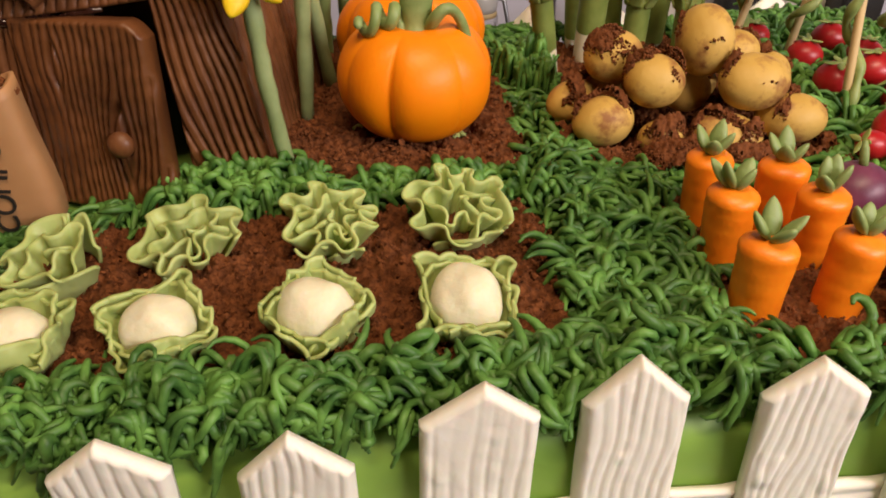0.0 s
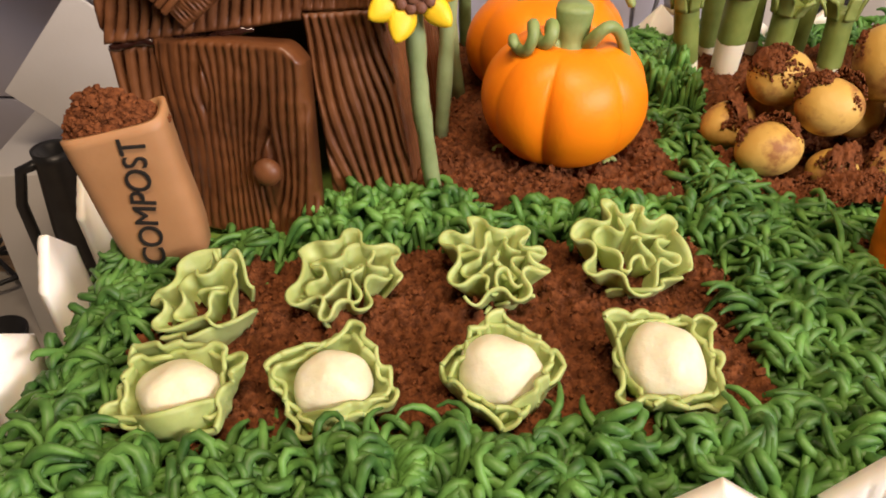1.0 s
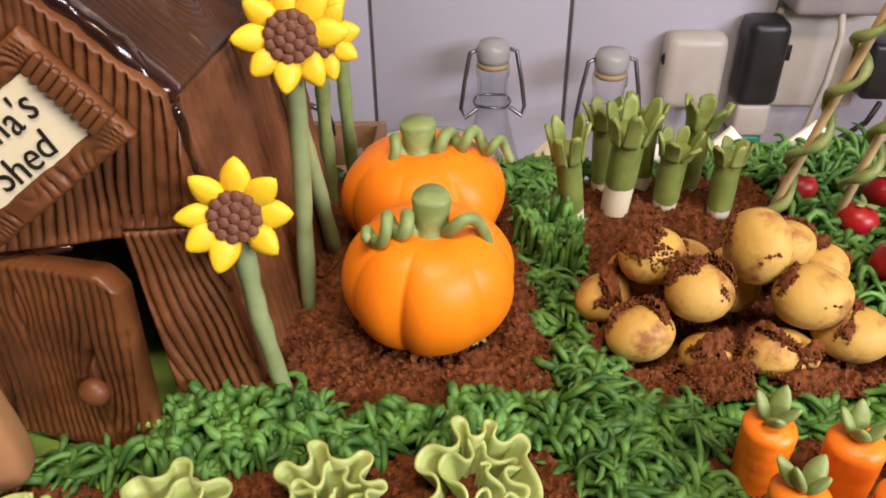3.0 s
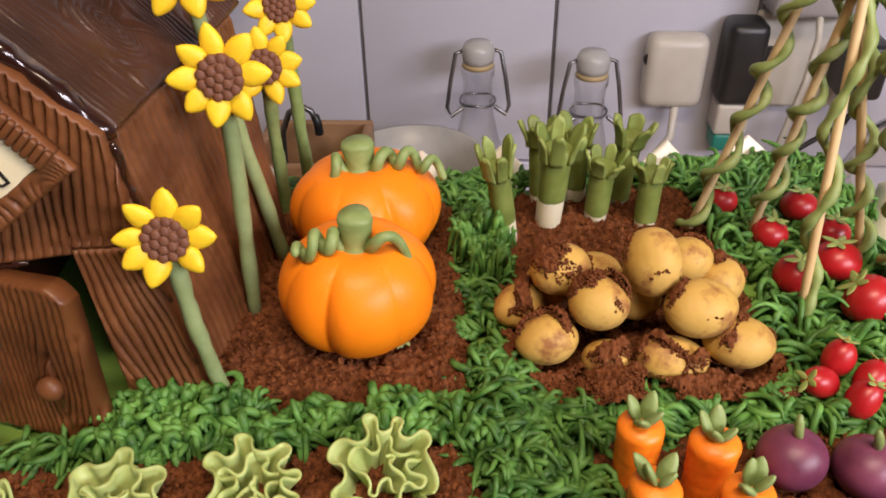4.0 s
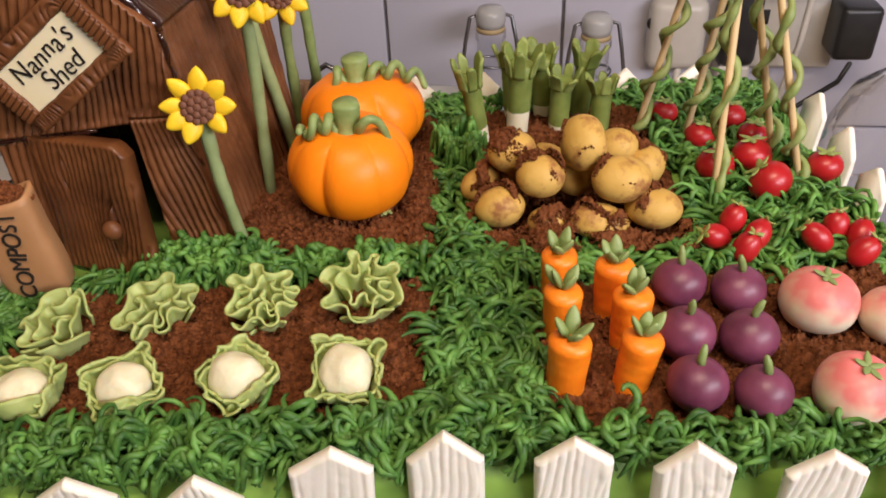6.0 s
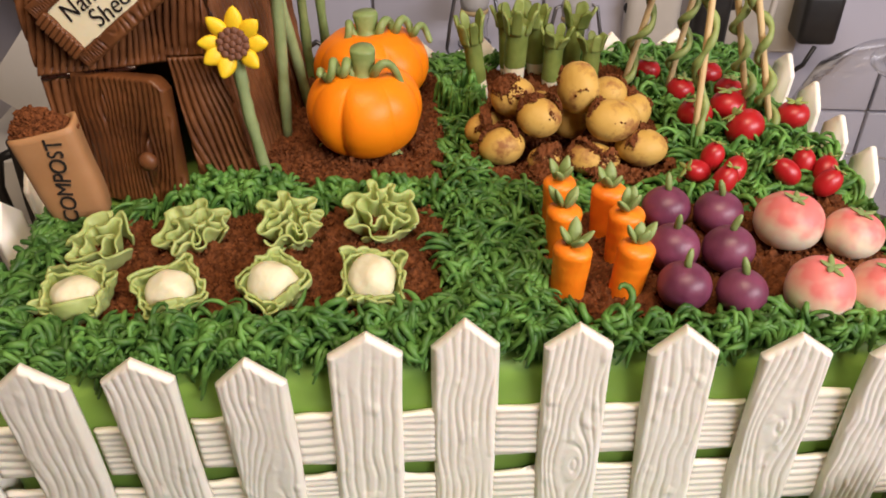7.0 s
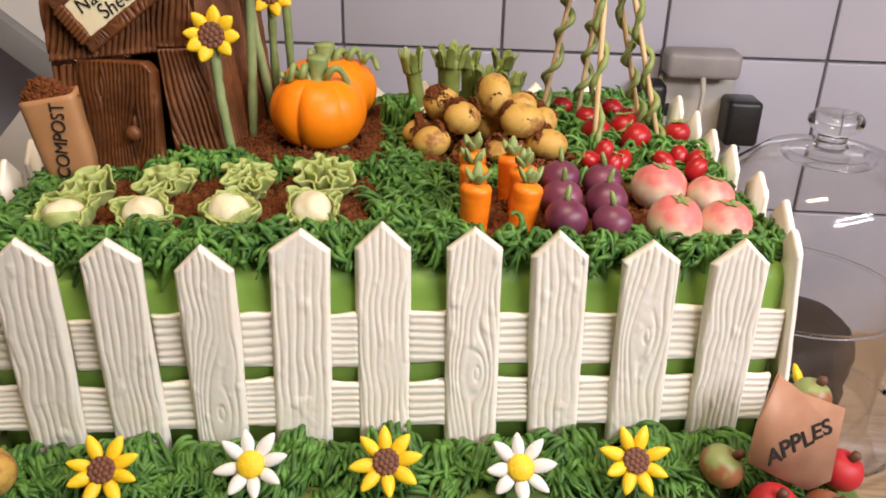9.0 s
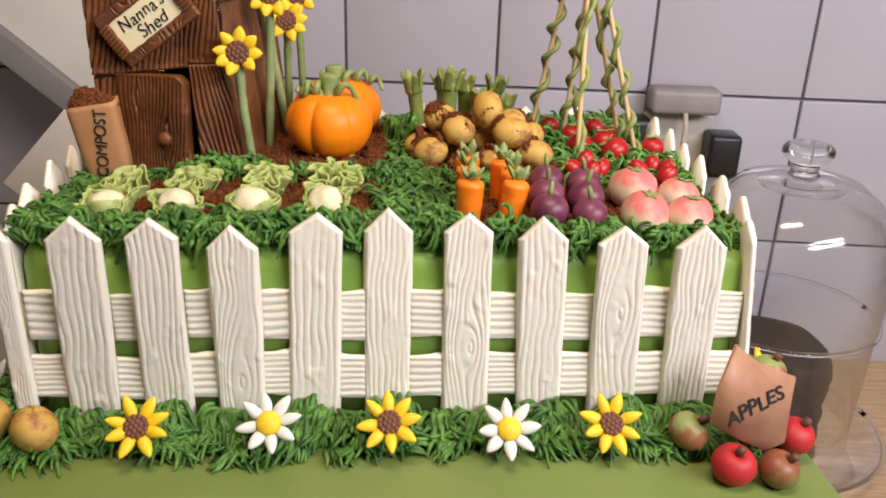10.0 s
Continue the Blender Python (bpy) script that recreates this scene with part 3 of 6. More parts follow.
def pumpkin(m, radius, high, ribs, stem, label, tendrils):
    p = thing("pumpkin", m, label, "pumpkin", "pumpkins on the cake")
    bm = bmesh.new()
    prof = []
    for k in range(33):
        a = -math.pi / 2 + math.pi * k / 32
        r = radius * math.cos(a) ** 0.78 if abs(math.cos(a)) > 1e-4 else 0.0
        z = high / 2 + (high / 2) * math.sin(a)
        if a > 0:
            z -= 0.10 * high * math.exp(-(r / (radius * 0.30)) ** 2)
        prof.append((r, z))
    prof[0], prof[-1] = (0.0, prof[0][1]), (0.0, prof[-1][1])

    def warp(a, z):
        best = 0.0
        for k, g in enumerate(ribs):
            d = math.atan2(math.sin(a - g), math.cos(a - g))
            best = max(best, (0.75 + 0.45 * math.sin(2.4 * k + 5.4)) * (math.exp(-(d / 0.19) ** 2) * 0.55 + 0.45 * math.exp(-abs(d) / 0.045)))
        mid = math.sin(math.pi * min(1.0, max(0.0, z / high)))
        return 1 - 0.115 * best * (0.35 + 0.65 * mid) + 0.012 * math.sin(2 * a + 1)
    lathe(bm, prof, 180, warp)
    part("body", bm, M["orange"], p)
    bm = bmesh.new()
    z0 = high * 0.88
    lathe(bm, [(0, z0 - 0.001), (radius * 0.25, z0), (radius * 0.185, z0 + 0.0025), (radius * 0.185, z0 + 0.005), (radius * 0.215, z0 + stem - 0.0018), (radius * 0.200, z0 + stem - 0.0003), (0, z0 + stem)], 22,
          lambda a, z: 1 + 0.05 * math.sin(3 * a + z * 200))
    part("stalk", bm, M["stem_green"], p, "stubby sage green stalk")
    for fn, r in tendrils:
        part("tendril", curl_tube(fn, r), M["stem_green"], p, "curled sage green tendril")
    return p


def coil(start, along, turns, rad, drop=0.0, z=0.0):
    """A tendril that corkscrews off from start."""
    start, along = Vector(start), Vector(along)
    side = along.cross(Vector((0, 0, 1))).normalized()

    def fn(s):
        a = turns * 2 * math.pi * s
        return start + along * s + side * (rad * math.sin(a)) + Vector((0, 0, rad * (1 - math.cos(a)) + z * math.sin(math.pi * s) - drop * s * s))
    return fn


RIBS_A = [radians(a) for a in (-154, -114, -56, -8, 42, 95, 150)]
RIBS_B = [radians(-110 + 45 * k) for k in range(8)]
pumpkin(pose(-0.0390, 0.1475, 0.1105, 3, 2, 0), 0.0261, 0.0404, RIBS_A, 0.0145, "glossy orange fondant pumpkin with curled green tendrils",
        [(coil((-0.004, -0.003, 0.0372), (-0.0150, -0.004, 0.0), 2.6, 0.0030, 0.0025, 0.0030), 0.0022), (coil((0.004, -0.002, 0.0376), (0.0135, -0.006, 0.0), 0.9, 0.0028, 0.0120, 0.005), 0.0022)])
pumpkin(pose(-0.0360, 0.1985, 0.1085, -2, -3, 0), 0.0290, 0.0402, RIBS_B, 0.0128, "larger orange fondant pumpkin behind, with twisted green tendril",
        [(coil((0.005, -0.002, 0.0360), (0.0260, -0.004, 0.0), 3.0, 0.0030, 0.004, 0.003), 0.0023), (coil((-0.005, -0.003, 0.0355), (-0.0085, -0.004, 0.0), 1.4, 0.0028, 0.006, 0.004), 0.0023)])


# ---- frilled leaves: cabbages and cauliflowers ----
M["cabbage"] = mat("cabbage_green_fondant", (0.34, 0.42, 0.125), 0.5, (0.45, 0.53, 0.19), 90, bump=0.00015, bump_scale=400, sss=0.2, rnd=0.06)
M["cream"] = mat("cream_fondant", (0.70, 0.65, 0.43), 0.5, (0.80, 0.76, 0.55), 130, bump=0.0003, bump_scale=420, sss=0.2)


def rolled(bm, thick):
    """Gives a rolled-out sheet its thickness, thinning towards the rim."""
    bmesh.ops.recalc_face_normals(bm, faces=bm.faces)
    bm.normal_update()
    front = list(bm.verts)
    faces = list(bm.faces)
    rim = [e for e in bm.edges if e.is_boundary]
    back = {v: bm.verts.new(v.co - v.normal * thick) for v in front}
    for f in faces:
        bm.faces.new([back[v] for v in reversed(f.verts)])
    for e in rim:
        bm.faces.new((e.verts[0], e.verts[1], back[e.verts[1]], back[e.verts[0]]))
    return bm


def loop_sheet(point, na, nv):
    """A closed sheet from point(turn, height), both from 0 to 1."""
    bm = bmesh.new()
    rows = [[bm.verts.new(point(i / na, j / nv)) for i in range(na)] for j in range(nv + 1)]
    for p, q in zip(rows, rows[1:]):
        for i in range(na):
            bm.faces.new((p[i], p[(i + 1) % na], q[(i + 1) % na], q[i]))
    return bm


def cup(r0, r1, high, frills, amp, seed, squash=(1, 1), bias=(0, 0), thick=0.0009, pinch=0.16):
    """A leaf wrapped into a square cup with pinched corners and a frilled rim."""
    rs = random.Random(seed)
    ph = [rs.uniform(0, 6.28) for _ in range(5)]
    long = [rs.uniform(0.70, 1.25) for _ in range(4)]
    turn = [rs.uniform(-0.16, 0.16) for _ in range(4)]

    def point(u, v):
        a = 2 * math.pi * u
        sq = (abs(math.cos(a)) ** 4 + abs(math.sin(a)) ** 4) ** -0.25
        for k in range(4):
            d = math.atan2(math.sin(a - math.pi / 4 - k * math.pi / 2 - turn[k]), math.cos(a - math.pi / 4 - k * math.pi / 2 - turn[k]))
            sq += pinch * long[k] * math.exp(-(d / 0.20) ** 2) - 0.035 * math.exp(-((abs(d) - 0.38) / 0.16) ** 2)
        rr = (r0 + (r1 - r0) * v ** 0.75) * (1 + (sq - 1) * min(1.0, v * 1.3))
        k = v ** 2.2
        f = math.sin(frills * a + ph[0] + 1.6 * math.sin(2 * a + ph[1]))
        g = math.sin((frills * 2 - 3) * a + ph[2] + 1.2 * math.sin(3 * a))
        rr += k * amp * (0.9 * f + 0.28 * g) - 0.0010 * max(0.0, v - 0.8) * 5 * (0.5 + 0.5 * math.sin(2 * a + ph[4]))
        aa = a + k * 0.05 * math.sin(2 * frills * a + ph[3])
        z = high * v + k * (0.0011 * math.sin(3 * a + ph[3]) + amp * 0.35 * g) + k * bias[0] * math.cos(a - bias[1])
        w = 0.0006 * noise.noise(Vector((math.cos(a) * 3, math.sin(a) * 3 + v * 4, seed)))
        return ((rr + w) * math.cos(aa) * squash[0], (rr + w) * math.sin(aa) * squash[1], z)
    return rolled(loop_sheet(point, 200, 12), thick)


def ruffle(r, turns, waves, amp, high, seed, foot=0.55, thick=0.00075, squash=1.0, base=0.0, shrink=0.80):
    """A long strip gathered along its foot and coiled up, so that its rim meanders in deep folds."""
    rs = random.Random(seed)
    shift = rs.uniform(0, 6.28)
    na, nv = int(turns * waves * 20), 10

    def point(s, v):
        t = 2 * math.pi * turns * s + shift
        rb = r * (1 - shrink * s)
        p = 2 * math.pi * waves * turns * (s - 0.4 * shrink * s * s) + 0.9 * math.sin(t * 1.3 + seed) + 0.8 * math.sin(t * 2.7 + seed * 2)
        g = max(0.55, 0.95 + 0.6 * noise.noise(Vector((t * 0.9, seed * 3.1, 0.4))))
        k = v ** 1.25
        edge = min(1.0, s * 12 + 0.3, (1 - s) * 8 + 0.3)
        lean = foot + (1 - foot) * v ** 0.9
        rr = rb * lean * (1 + 0.14 * math.sin(t + seed)) + amp * g * k * math.sin(p) * edge
        side = -0.0007 * g * k * math.sin(2 * p + 0.25) * edge
        z = base + high * (1 - 0.10 * s + 0.12 * noise.noise(Vector((t * 0.7, seed, 2.0)))) * v ** 1.15 - 0.0008 * k * math.sin(p) + 0.0005 * k * math.sin(p * 1.5 + seed)
        x, y = rr * math.cos(t) - side * math.sin(t), rr * math.sin(t) + side * math.cos(t)
        return (x, y * squash, z)
    bm = bmesh.new()
    rows = [[bm.verts.new(point(i / na, j / nv)) for i in range(na + 1)] for j in range(nv + 1)]
    for p, q in zip(rows, rows[1:]):
        for i in range(na):
            bm.faces.new((p[i], p[i + 1], q[i + 1], q[i]))
    return rolled(bm, thick)


def flap(r, a0, a1, high, over, seed, frill=0.0007):
    """A leaf that lies up over one side of the head."""
    bm = bmesh.new()
    na, nv = 40, 12
    rows = []
    for j in range(nv + 1):
        v = j / nv
        row = []
        for i in range(na + 1):
            u = i / na
            a = a0 + (a1 - a0) * u
            e = math.sin(math.pi * u) ** 0.6
            f = frill * math.sin(17 * u + 2 * math.sin(5 * u + seed) + seed) * v * v
            rr = r * (0.86 + 0.22 * v - over * v ** 3 * e) + f
            row.append(bm.verts.new((rr * math.cos(a), rr * math.sin(a), high * (0.15 + 0.85 * v * (0.55 + 0.45 * e)) + 0.6 * f)))
        rows.append(row)
    for p, q in zip(rows, rows[1:]):
        for i in range(na):
            bm.faces.new((p[i], p[i + 1], q[i + 1], q[i]))
    return rolled(bm, 0.0009)


def cauliflower(x, y, z, turn, head, seed, squash, tilt, bias, leaf=None):
    c = thing("cauliflower", pose(x, y, z, tilt[0], tilt[1], 0), "cream fondant cauliflower head in a frilled green leaf cup", "cauliflower", "cauliflowers in the front bed")
    spin = pose(0, 0, 0, 0, 0, math.degrees(turn))
    part("leaf_cup", cup(0.0074, 0.0117, 0.0125, 8, 0.00090, seed, squash, bias), M["cabbage"], c, "frilled pale green leaf cup", m=spin)
    part("leaf", cup(0.0070, 0.0103, 0.0118, 8, 0.00060, seed + 40, squash, bias, pinch=0.08), M["cabbage"], c, m=spin @ pose(0, 0, 0.0006, 0, 0, 14))
    if leaf:
        part("leaf", flap(0.0112, radians(leaf[0]), radians(leaf[1]), leaf[2], leaf[3], seed), M["cabbage"], c, "pale green leaf folded over the head")
    bm = bmesh.new()
    blob(bm, (0, 0, 0.0092), head, 4, 0.16, 150, seed)
    part("head", bm, M["cream"], c, "bumpy cream cauliflower head")


CZ = TOP + 0.0018
cauliflower(*HEADS[0], CZ, -0.25, (0.0094, 0.0072, 0.0066), 1, (1.10, 0.86), (10, -6), (0.002, 1.8), (-150, -15, 0.0158, 0.30))
cauliflower(*HEADS[1], CZ, 0.47, (0.0086, 0.0080, 0.0078), 2, (1.0, 0.96), (12, 0), (0.001, 1.5), (-135, -20, 0.0150, 0.30))
cauliflower(*HEADS[2], CZ, 0.75, (0.0094, 0.0082, 0.0080), 3, (1.0, 0.94), (12, 4), (0.001, 1.2), (-95, 15, 0.0148, 0.26))
cauliflower(*HEADS[3], CZ + 0.0005, 0.0, (0.0086, 0.0094, 0.0088), 4, (1.0, 1.02), (12, 4), (0.001, 1.0))


def lettuce(x, y, z, turn, seed, strip, tilt, squash, fronts):
    c = thing("lettuce", pose(x, y, z, tilt[0], tilt[1], 0), "pale green fondant lettuce of gathered frilly leaves", "lettuce", "lettuces in the back row")
    r, turns, waves, amp, high = strip
    part("ruffled_leaf", ruffle(r, turns, waves, amp, high, seed, foot=0.42, squash=squash), M["cabbage"], c, m=pose(0, 0, 0, 0, 0, turn))
    for k, (a0, a1, out, tall, over) in enumerate(fronts):
        part("outer_leaf", flap(out, radians(a0), radians(a1), tall, over, seed + 3 * k, 0.0017), M["cabbage"], c, "broad smooth pale green outer leaf")


lettuce(-0.1375, 0.0715, CZ, 215, 5, (0.0146, 2.1, 5.5, 0.0026, 0.0125), (14, -8), 0.90, [(-150, -20, 0.0125, 0.0125, 0.10), (20, 100, 0.0125, 0.0120, 0.0)])
lettuce(-0.1035, 0.0765, CZ, 60, 6, (0.0160, 2.4, 8.0, 0.0032, 0.0120), (10, 0), 0.95, [(-170, -110, 0.0120, 0.0100, 0.05)])
lettuce(-0.0670, 0.0800, CZ, 120, 7, (0.0155, 2.5, 9.0, 0.0033, 0.0140), (10, 2), 0.95, [(-100, -40, 0.0118, 0.0100, 0.05)])
lettuce(-0.0325, 0.0840, CZ, 250, 8, (0.0172, 2.3, 8.5, 0.0030, 0.0140), (14, 8), 0.92, [(-120, -15, 0.0132, 0.0125, 0.06)])

# scraps of pale green icing dropped by the pumpkin
for x, y, turn in ((-0.0588, 0.1470, 20), (-0.0255, 0.1365, 80), (-0.0235, 0.1378, 130)):
    bm = bmesh.new()
    blob(bm, (0, 0, 0), (0.0022, 0.0013, 0.0009), 2, 0.5, 500, x * 900)
    lone("icing_scrap", bm, M["cabbage"], pose(x, y, 0.1125, 8, -12, turn), "small scrap of pale green icing on the soil", "scrap", "scraps by the pumpkin")

# ---- sunflowers on stems ----
M["petal"] = mat("yellow_petal_fondant", (0.82, 0.53, 0.006), 0.5, (0.90, 0.62, 0.012), 120, bump=0.0001, bump_scale=600, sss=0.15, rnd=0.05)
M["petal_white"] = mat("white_petal_fondant", (0.74, 0.73, 0.70), 0.45, (0.82, 0.81, 0.78), 120, sss=0.15)
M["disc_brown"] = mat("brown_seed_fondant", (0.13, 0.048, 0.024), 0.6, (0.19, 0.078, 0.04), 300, bump=0.0003, bump_scale=900, rnd=0.1)
M["disc_yellow"] = mat("yellow_disc_fondant", (0.82, 0.55, 0.01), 0.55, (0.88, 0.62, 0.02), 200, bump=0.0003, bump_scale=700)


def petal_bm(length, width, thick):
    """A plump almond petal along +x, its foot at the origin."""
    bm = bmesh.new()
    rings, n, seg = [], 10, 12
    for i in range(1, seg):
        s = i / seg
        w = width / 2 * math.sin(math.pi * s ** 0.9) ** 0.72
        t = thick / 2 * math.sin(math.pi * s) ** 0.6
        rings.append([bm.verts.new((s * length, w * math.cos(2 * math.pi * k / n), t * math.sin(2 * math.pi * k / n) + 0.0012 * s * s)) for k in range(n)])
    a, b = bm.verts.new((0, 0, 0)), bm.verts.new((length, 0, 0.0012))
    for p, q in zip(rings, rings[1:]):
        for k in range(n):
            bm.faces.new((p[k], p[(k + 1) % n], q[(k + 1) % n], q[k]))
    for k in range(n):
        bm.faces.new((a, rings[0][(k + 1) % n], rings[0][k]))
        bm.faces.new((b, rings[-1][k], rings[-1][(k + 1) % n]))
    return bm


def seed_disc(parent, m, r, high, material):
    """A brown disc packed with rounded seeds."""
    bm = lathe(bmesh.new(), [(0, -0.0012), (r * 0.9, -0.0010), (r, 0.0004), (r * 0.9, high * 0.7), (r * 0.5, high), (0, high * 1.1)], 24)
    disc = part("disc", bm, material, parent, m=m)
    bm = bmesh.new()
    blob(bm, (0, 0, 0), (r * 0.235, r * 0.235, r * 0.12), 2)
    me = finish("seed", bm, material)
    for ring, (rr, cnt) in enumerate(((0.0, 1), (r * 0.40, 6), (r * 0.78, 12))):
        for k in range(cnt):
            a = 2 * math.pi * (k + 0.3 * ring) / cnt
            ob = new("seed", me)
            ob.parent, ob.matrix_basis = disc, pose(rr * math.cos(a), rr * math.sin(a), high * (1.08 - 0.45 * (rr / r) ** 2))


def flower_head(parent, m, r, petals, petal_mat, disc_mat, disc_r, seeds, seed, width=0.50, angles=None):
    rs = random.Random(seed)
    off = rs.uniform(0, 0.4)
    for k in range(petals):
        a = radians(angles[k]) if angles else 2 * math.pi * k / petals + off + rs.uniform(-0.08, 0.08)
        ln = (r - disc_r * 0.50) * rs.uniform(0.95, 1.06)
        part("petal", petal_bm(ln, r * width * rs.uniform(0.92, 1.08), r * 0.26), petal_mat, parent,
             m=m @ pose(0, 0, 0, 0, 0, math.degrees(a)) @ pose(disc_r * 0.50, 0, 0, rs.uniform(-8, 8), rs.uniform(-12, 4), 0))
    if seeds:
        seed_disc(parent, m @ pose(0, 0, r * 0.05), disc_r, disc_r * 0.35, disc_mat)
        return
    bm = lathe(bmesh.new(), [(0, -0.001), (disc_r, -0.0005), (disc_r * 1.02, disc_r * 0.25), (disc_r * 0.8, disc_r * 0.5), (0, disc_r * 0.62)], 24)
    part("disc", bm, disc_mat, parent, m=m @ pose(0, 0, r * 0.05))


def sunflower(foot, head, r, face, seed, bend=(0, 0, 0), label="tall yellow fondant sunflower with brown seeds on a green stem", stem_r=0.0025, stem="dusty_green", angles=None):
    foot, head = Vector(foot), Vector(head)
    f = thing("sunflower", Matrix.Translation(foot), label, "sunflower", "sunflowers beside the shed")
    top = head - foot
    nrm = Vector(face).normalized()
    tip = top - nrm * 0.0022
    ctl = tip * 0.55 + Vector(bend)
    n = 14
    pts = [(ctl * (2 * (i / n) * (1 - i / n))) + tip * (i / n) ** 2 for i in range(n + 1)]
    rs = random.Random(seed)
    part("stem", tube([p + Vector((rs.gauss(0, 0.00012), rs.gauss(0, 0.00012), 0)) for p in pts], [stem_r * rs.uniform(0.9, 1.12) for _ in pts], 10), M[stem], f, "grey green fondant stem" if stem == "dusty_green" else "sage green fondant stem")
    q = nrm.to_track_quat("Z", "Y").to_matrix().to_4x4()
    flower_head(f, Matrix.Translation(top) @ q, r, 8, M["petal"], M["disc_brown"], r * 0.46, True, seed, angles=angles)
    return f


sunflower((-0.0795, 0.1180, 0.1070), (-0.0842, 0.1120, 0.1765), 0.0138, (0.05, -1, 0.28), 1, bend=(-0.003, -0.003, 0.004), label="short yellow fondant sunflower leaning beside the shed door", angles=(83, 40, -2, -47, -113, -150, 176, 130))
sunflower((-0.0775, 0.1600, 0.1090), (-0.0712, 0.1490, 0.2050), 0.0146, (0.05, -1, 0.25), 2, bend=(0.001, 0, 0), angles=(98, 50, 2, -62, -101, -140, 180, 139))
sunflower((-0.0720, 0.2220, 0.1080), (-0.0695, 0.2080, 0.1835), 0.0142, (0.05, -1, 0.25), 3, stem="stem_green", angles=(96, 52, 8, -30, -72, -128, 168, 132))
sunflower((-0.0640, 0.2450, 0.1080), (-0.0648, 0.2330, 0.1970), 0.0138, (0.05, -1, 0.25), 4, stem="stem_green")
sunflower((-0.0695, 0.1920, 0.1090), (-0.0820, 0.1690, 0.2290), 0.0146, (0.05, -1, 0.25), 5)


# ---- small flowers at the foot of the fence ----
def low_flower(name, x, z, petal_mat, disc_mat, seeds, seed, label, y=-0.0262, angles=None):
    f = thing(name, pose(x, y, z, 48, 0, 0), label, "flower", "flowers along the front of the board")
    flower_head(f, pose(0, 0, 0), 0.0150, 8, petal_mat, disc_mat, 0.0055, seeds, seed, width=0.38, angles=angles)


low_flower("sunflower_decoration", -0.1140, 0.0315, M["petal"], M["disc_brown"], True, 11, "small yellow fondant sunflower lying on icing grass", angles=(62, 22, -17, -62, -110, -155, 168, 116))
low_flower("daisy_decoration", -0.0555, 0.0325, M["petal_white"], M["disc_yellow"], False, 12, "white fondant daisy with a yellow centre on icing grass")
low_flower("sunflower_decoration", -0.0013, 0.0325, M["petal"], M["disc_brown"], True, 13, "small yellow fondant sunflower lying on icing grass")
low_flower("daisy_decoration", 0.0537, 0.0290, M["petal_white"], M["disc_yellow"], False, 14, "white fondant daisy with a yellow centre on icing grass", -0.0275)
low_flower("sunflower_decoration", 0.1012, 0.0318, M["petal"], M["disc_brown"], True, 15, "small yellow fondant sunflower lying on icing grass", -0.0280)
f = thing("daisy_decoration", pose(-0.193, 0.010, 0.030, 60, 0, -70), "white fondant daisy with a yellow centre beside the side fence", "flower", "flowers along the front of the board")
flower_head(f, pose(0, 0, 0), 0.0150, 8, M["petal_white"], M["disc_yellow"], 0.0055, False, 16, width=0.36)
f = thing("sunflower_decoration", pose(0.196, 0.020, 0.030, 60, 0, 75), "small yellow fondant sunflower beside the side fence", "flower", "flowers along the front of the board")
flower_head(f, pose(0, 0, 0), 0.0145, 8, M["petal"], M["disc_brown"], 0.0055, True, 17, width=0.36)


# ---- leeks ----
M["leek_green"] = mat("leek_green_fondant", (0.17, 0.225, 0.045), 0.5, (0.235, 0.295, 0.07), 110, bump=0.0001, bump_scale=500, sss=0.15, rnd=0.1)
M["leek_pale"] = mat("leek_tip_green_fondant", (0.25, 0.32, 0.075), 0.5, (0.31, 0.385, 0.11), 200, sss=0.15, rnd=0.08)
M["leek_white"] = mat("leek_white_fondant", (0.82, 0.76, 0.54), 0.5, (0.86, 0.81, 0.62), 100, sss=0.2)


def leek(x, y, z, high, r, white, lean, seed):
    k = thing("leek", pose(x, y, z, lean[0], lean[1], seed * 47), "fondant leek with white foot and split green leaves", "leek", "leeks behind the potatoes")
    bm = lathe(bmesh.new(), [(0, -0.004), (r * 0.9, -0.004), (r * 0.95, 0.0), (r, white)], 16)
    part("white_shank", bm, M["leek_white"], k, "white leek shank")
    bm = lathe(bmesh.new(), [(r * 0.99, white - 0.0004), (r * 1.03, white + 0.0008), (r * 1.05, high * 0.70), (r * 1.08, high * 0.81), (r * 0.80, high * 0.83), (0, high * 0.80)], 16, lambda a, q: 1 + 0.02 * math.sin(3 * a + q * 300))
    part("green_shank", bm, M["leek_green"], k, "green leek shank")
    rs = random.Random(seed)
    tips = 5 + seed % 2
    for i in range(tips):
        a = 2 * math.pi * (i + rs.uniform(-0.12, 0.12)) / tips
        flare, tall, wide = rs.uniform(0.35, 1.0), rs.uniform(0.95, 1.05), 2 * math.pi / tips * rs.uniform(0.72, 0.95)
        part("leaf", leek_leaf(r, high, a, wide, flare, tall, seed * 7 + i), M["leek_pale"] if i % 2 else M["leek_green"], k)


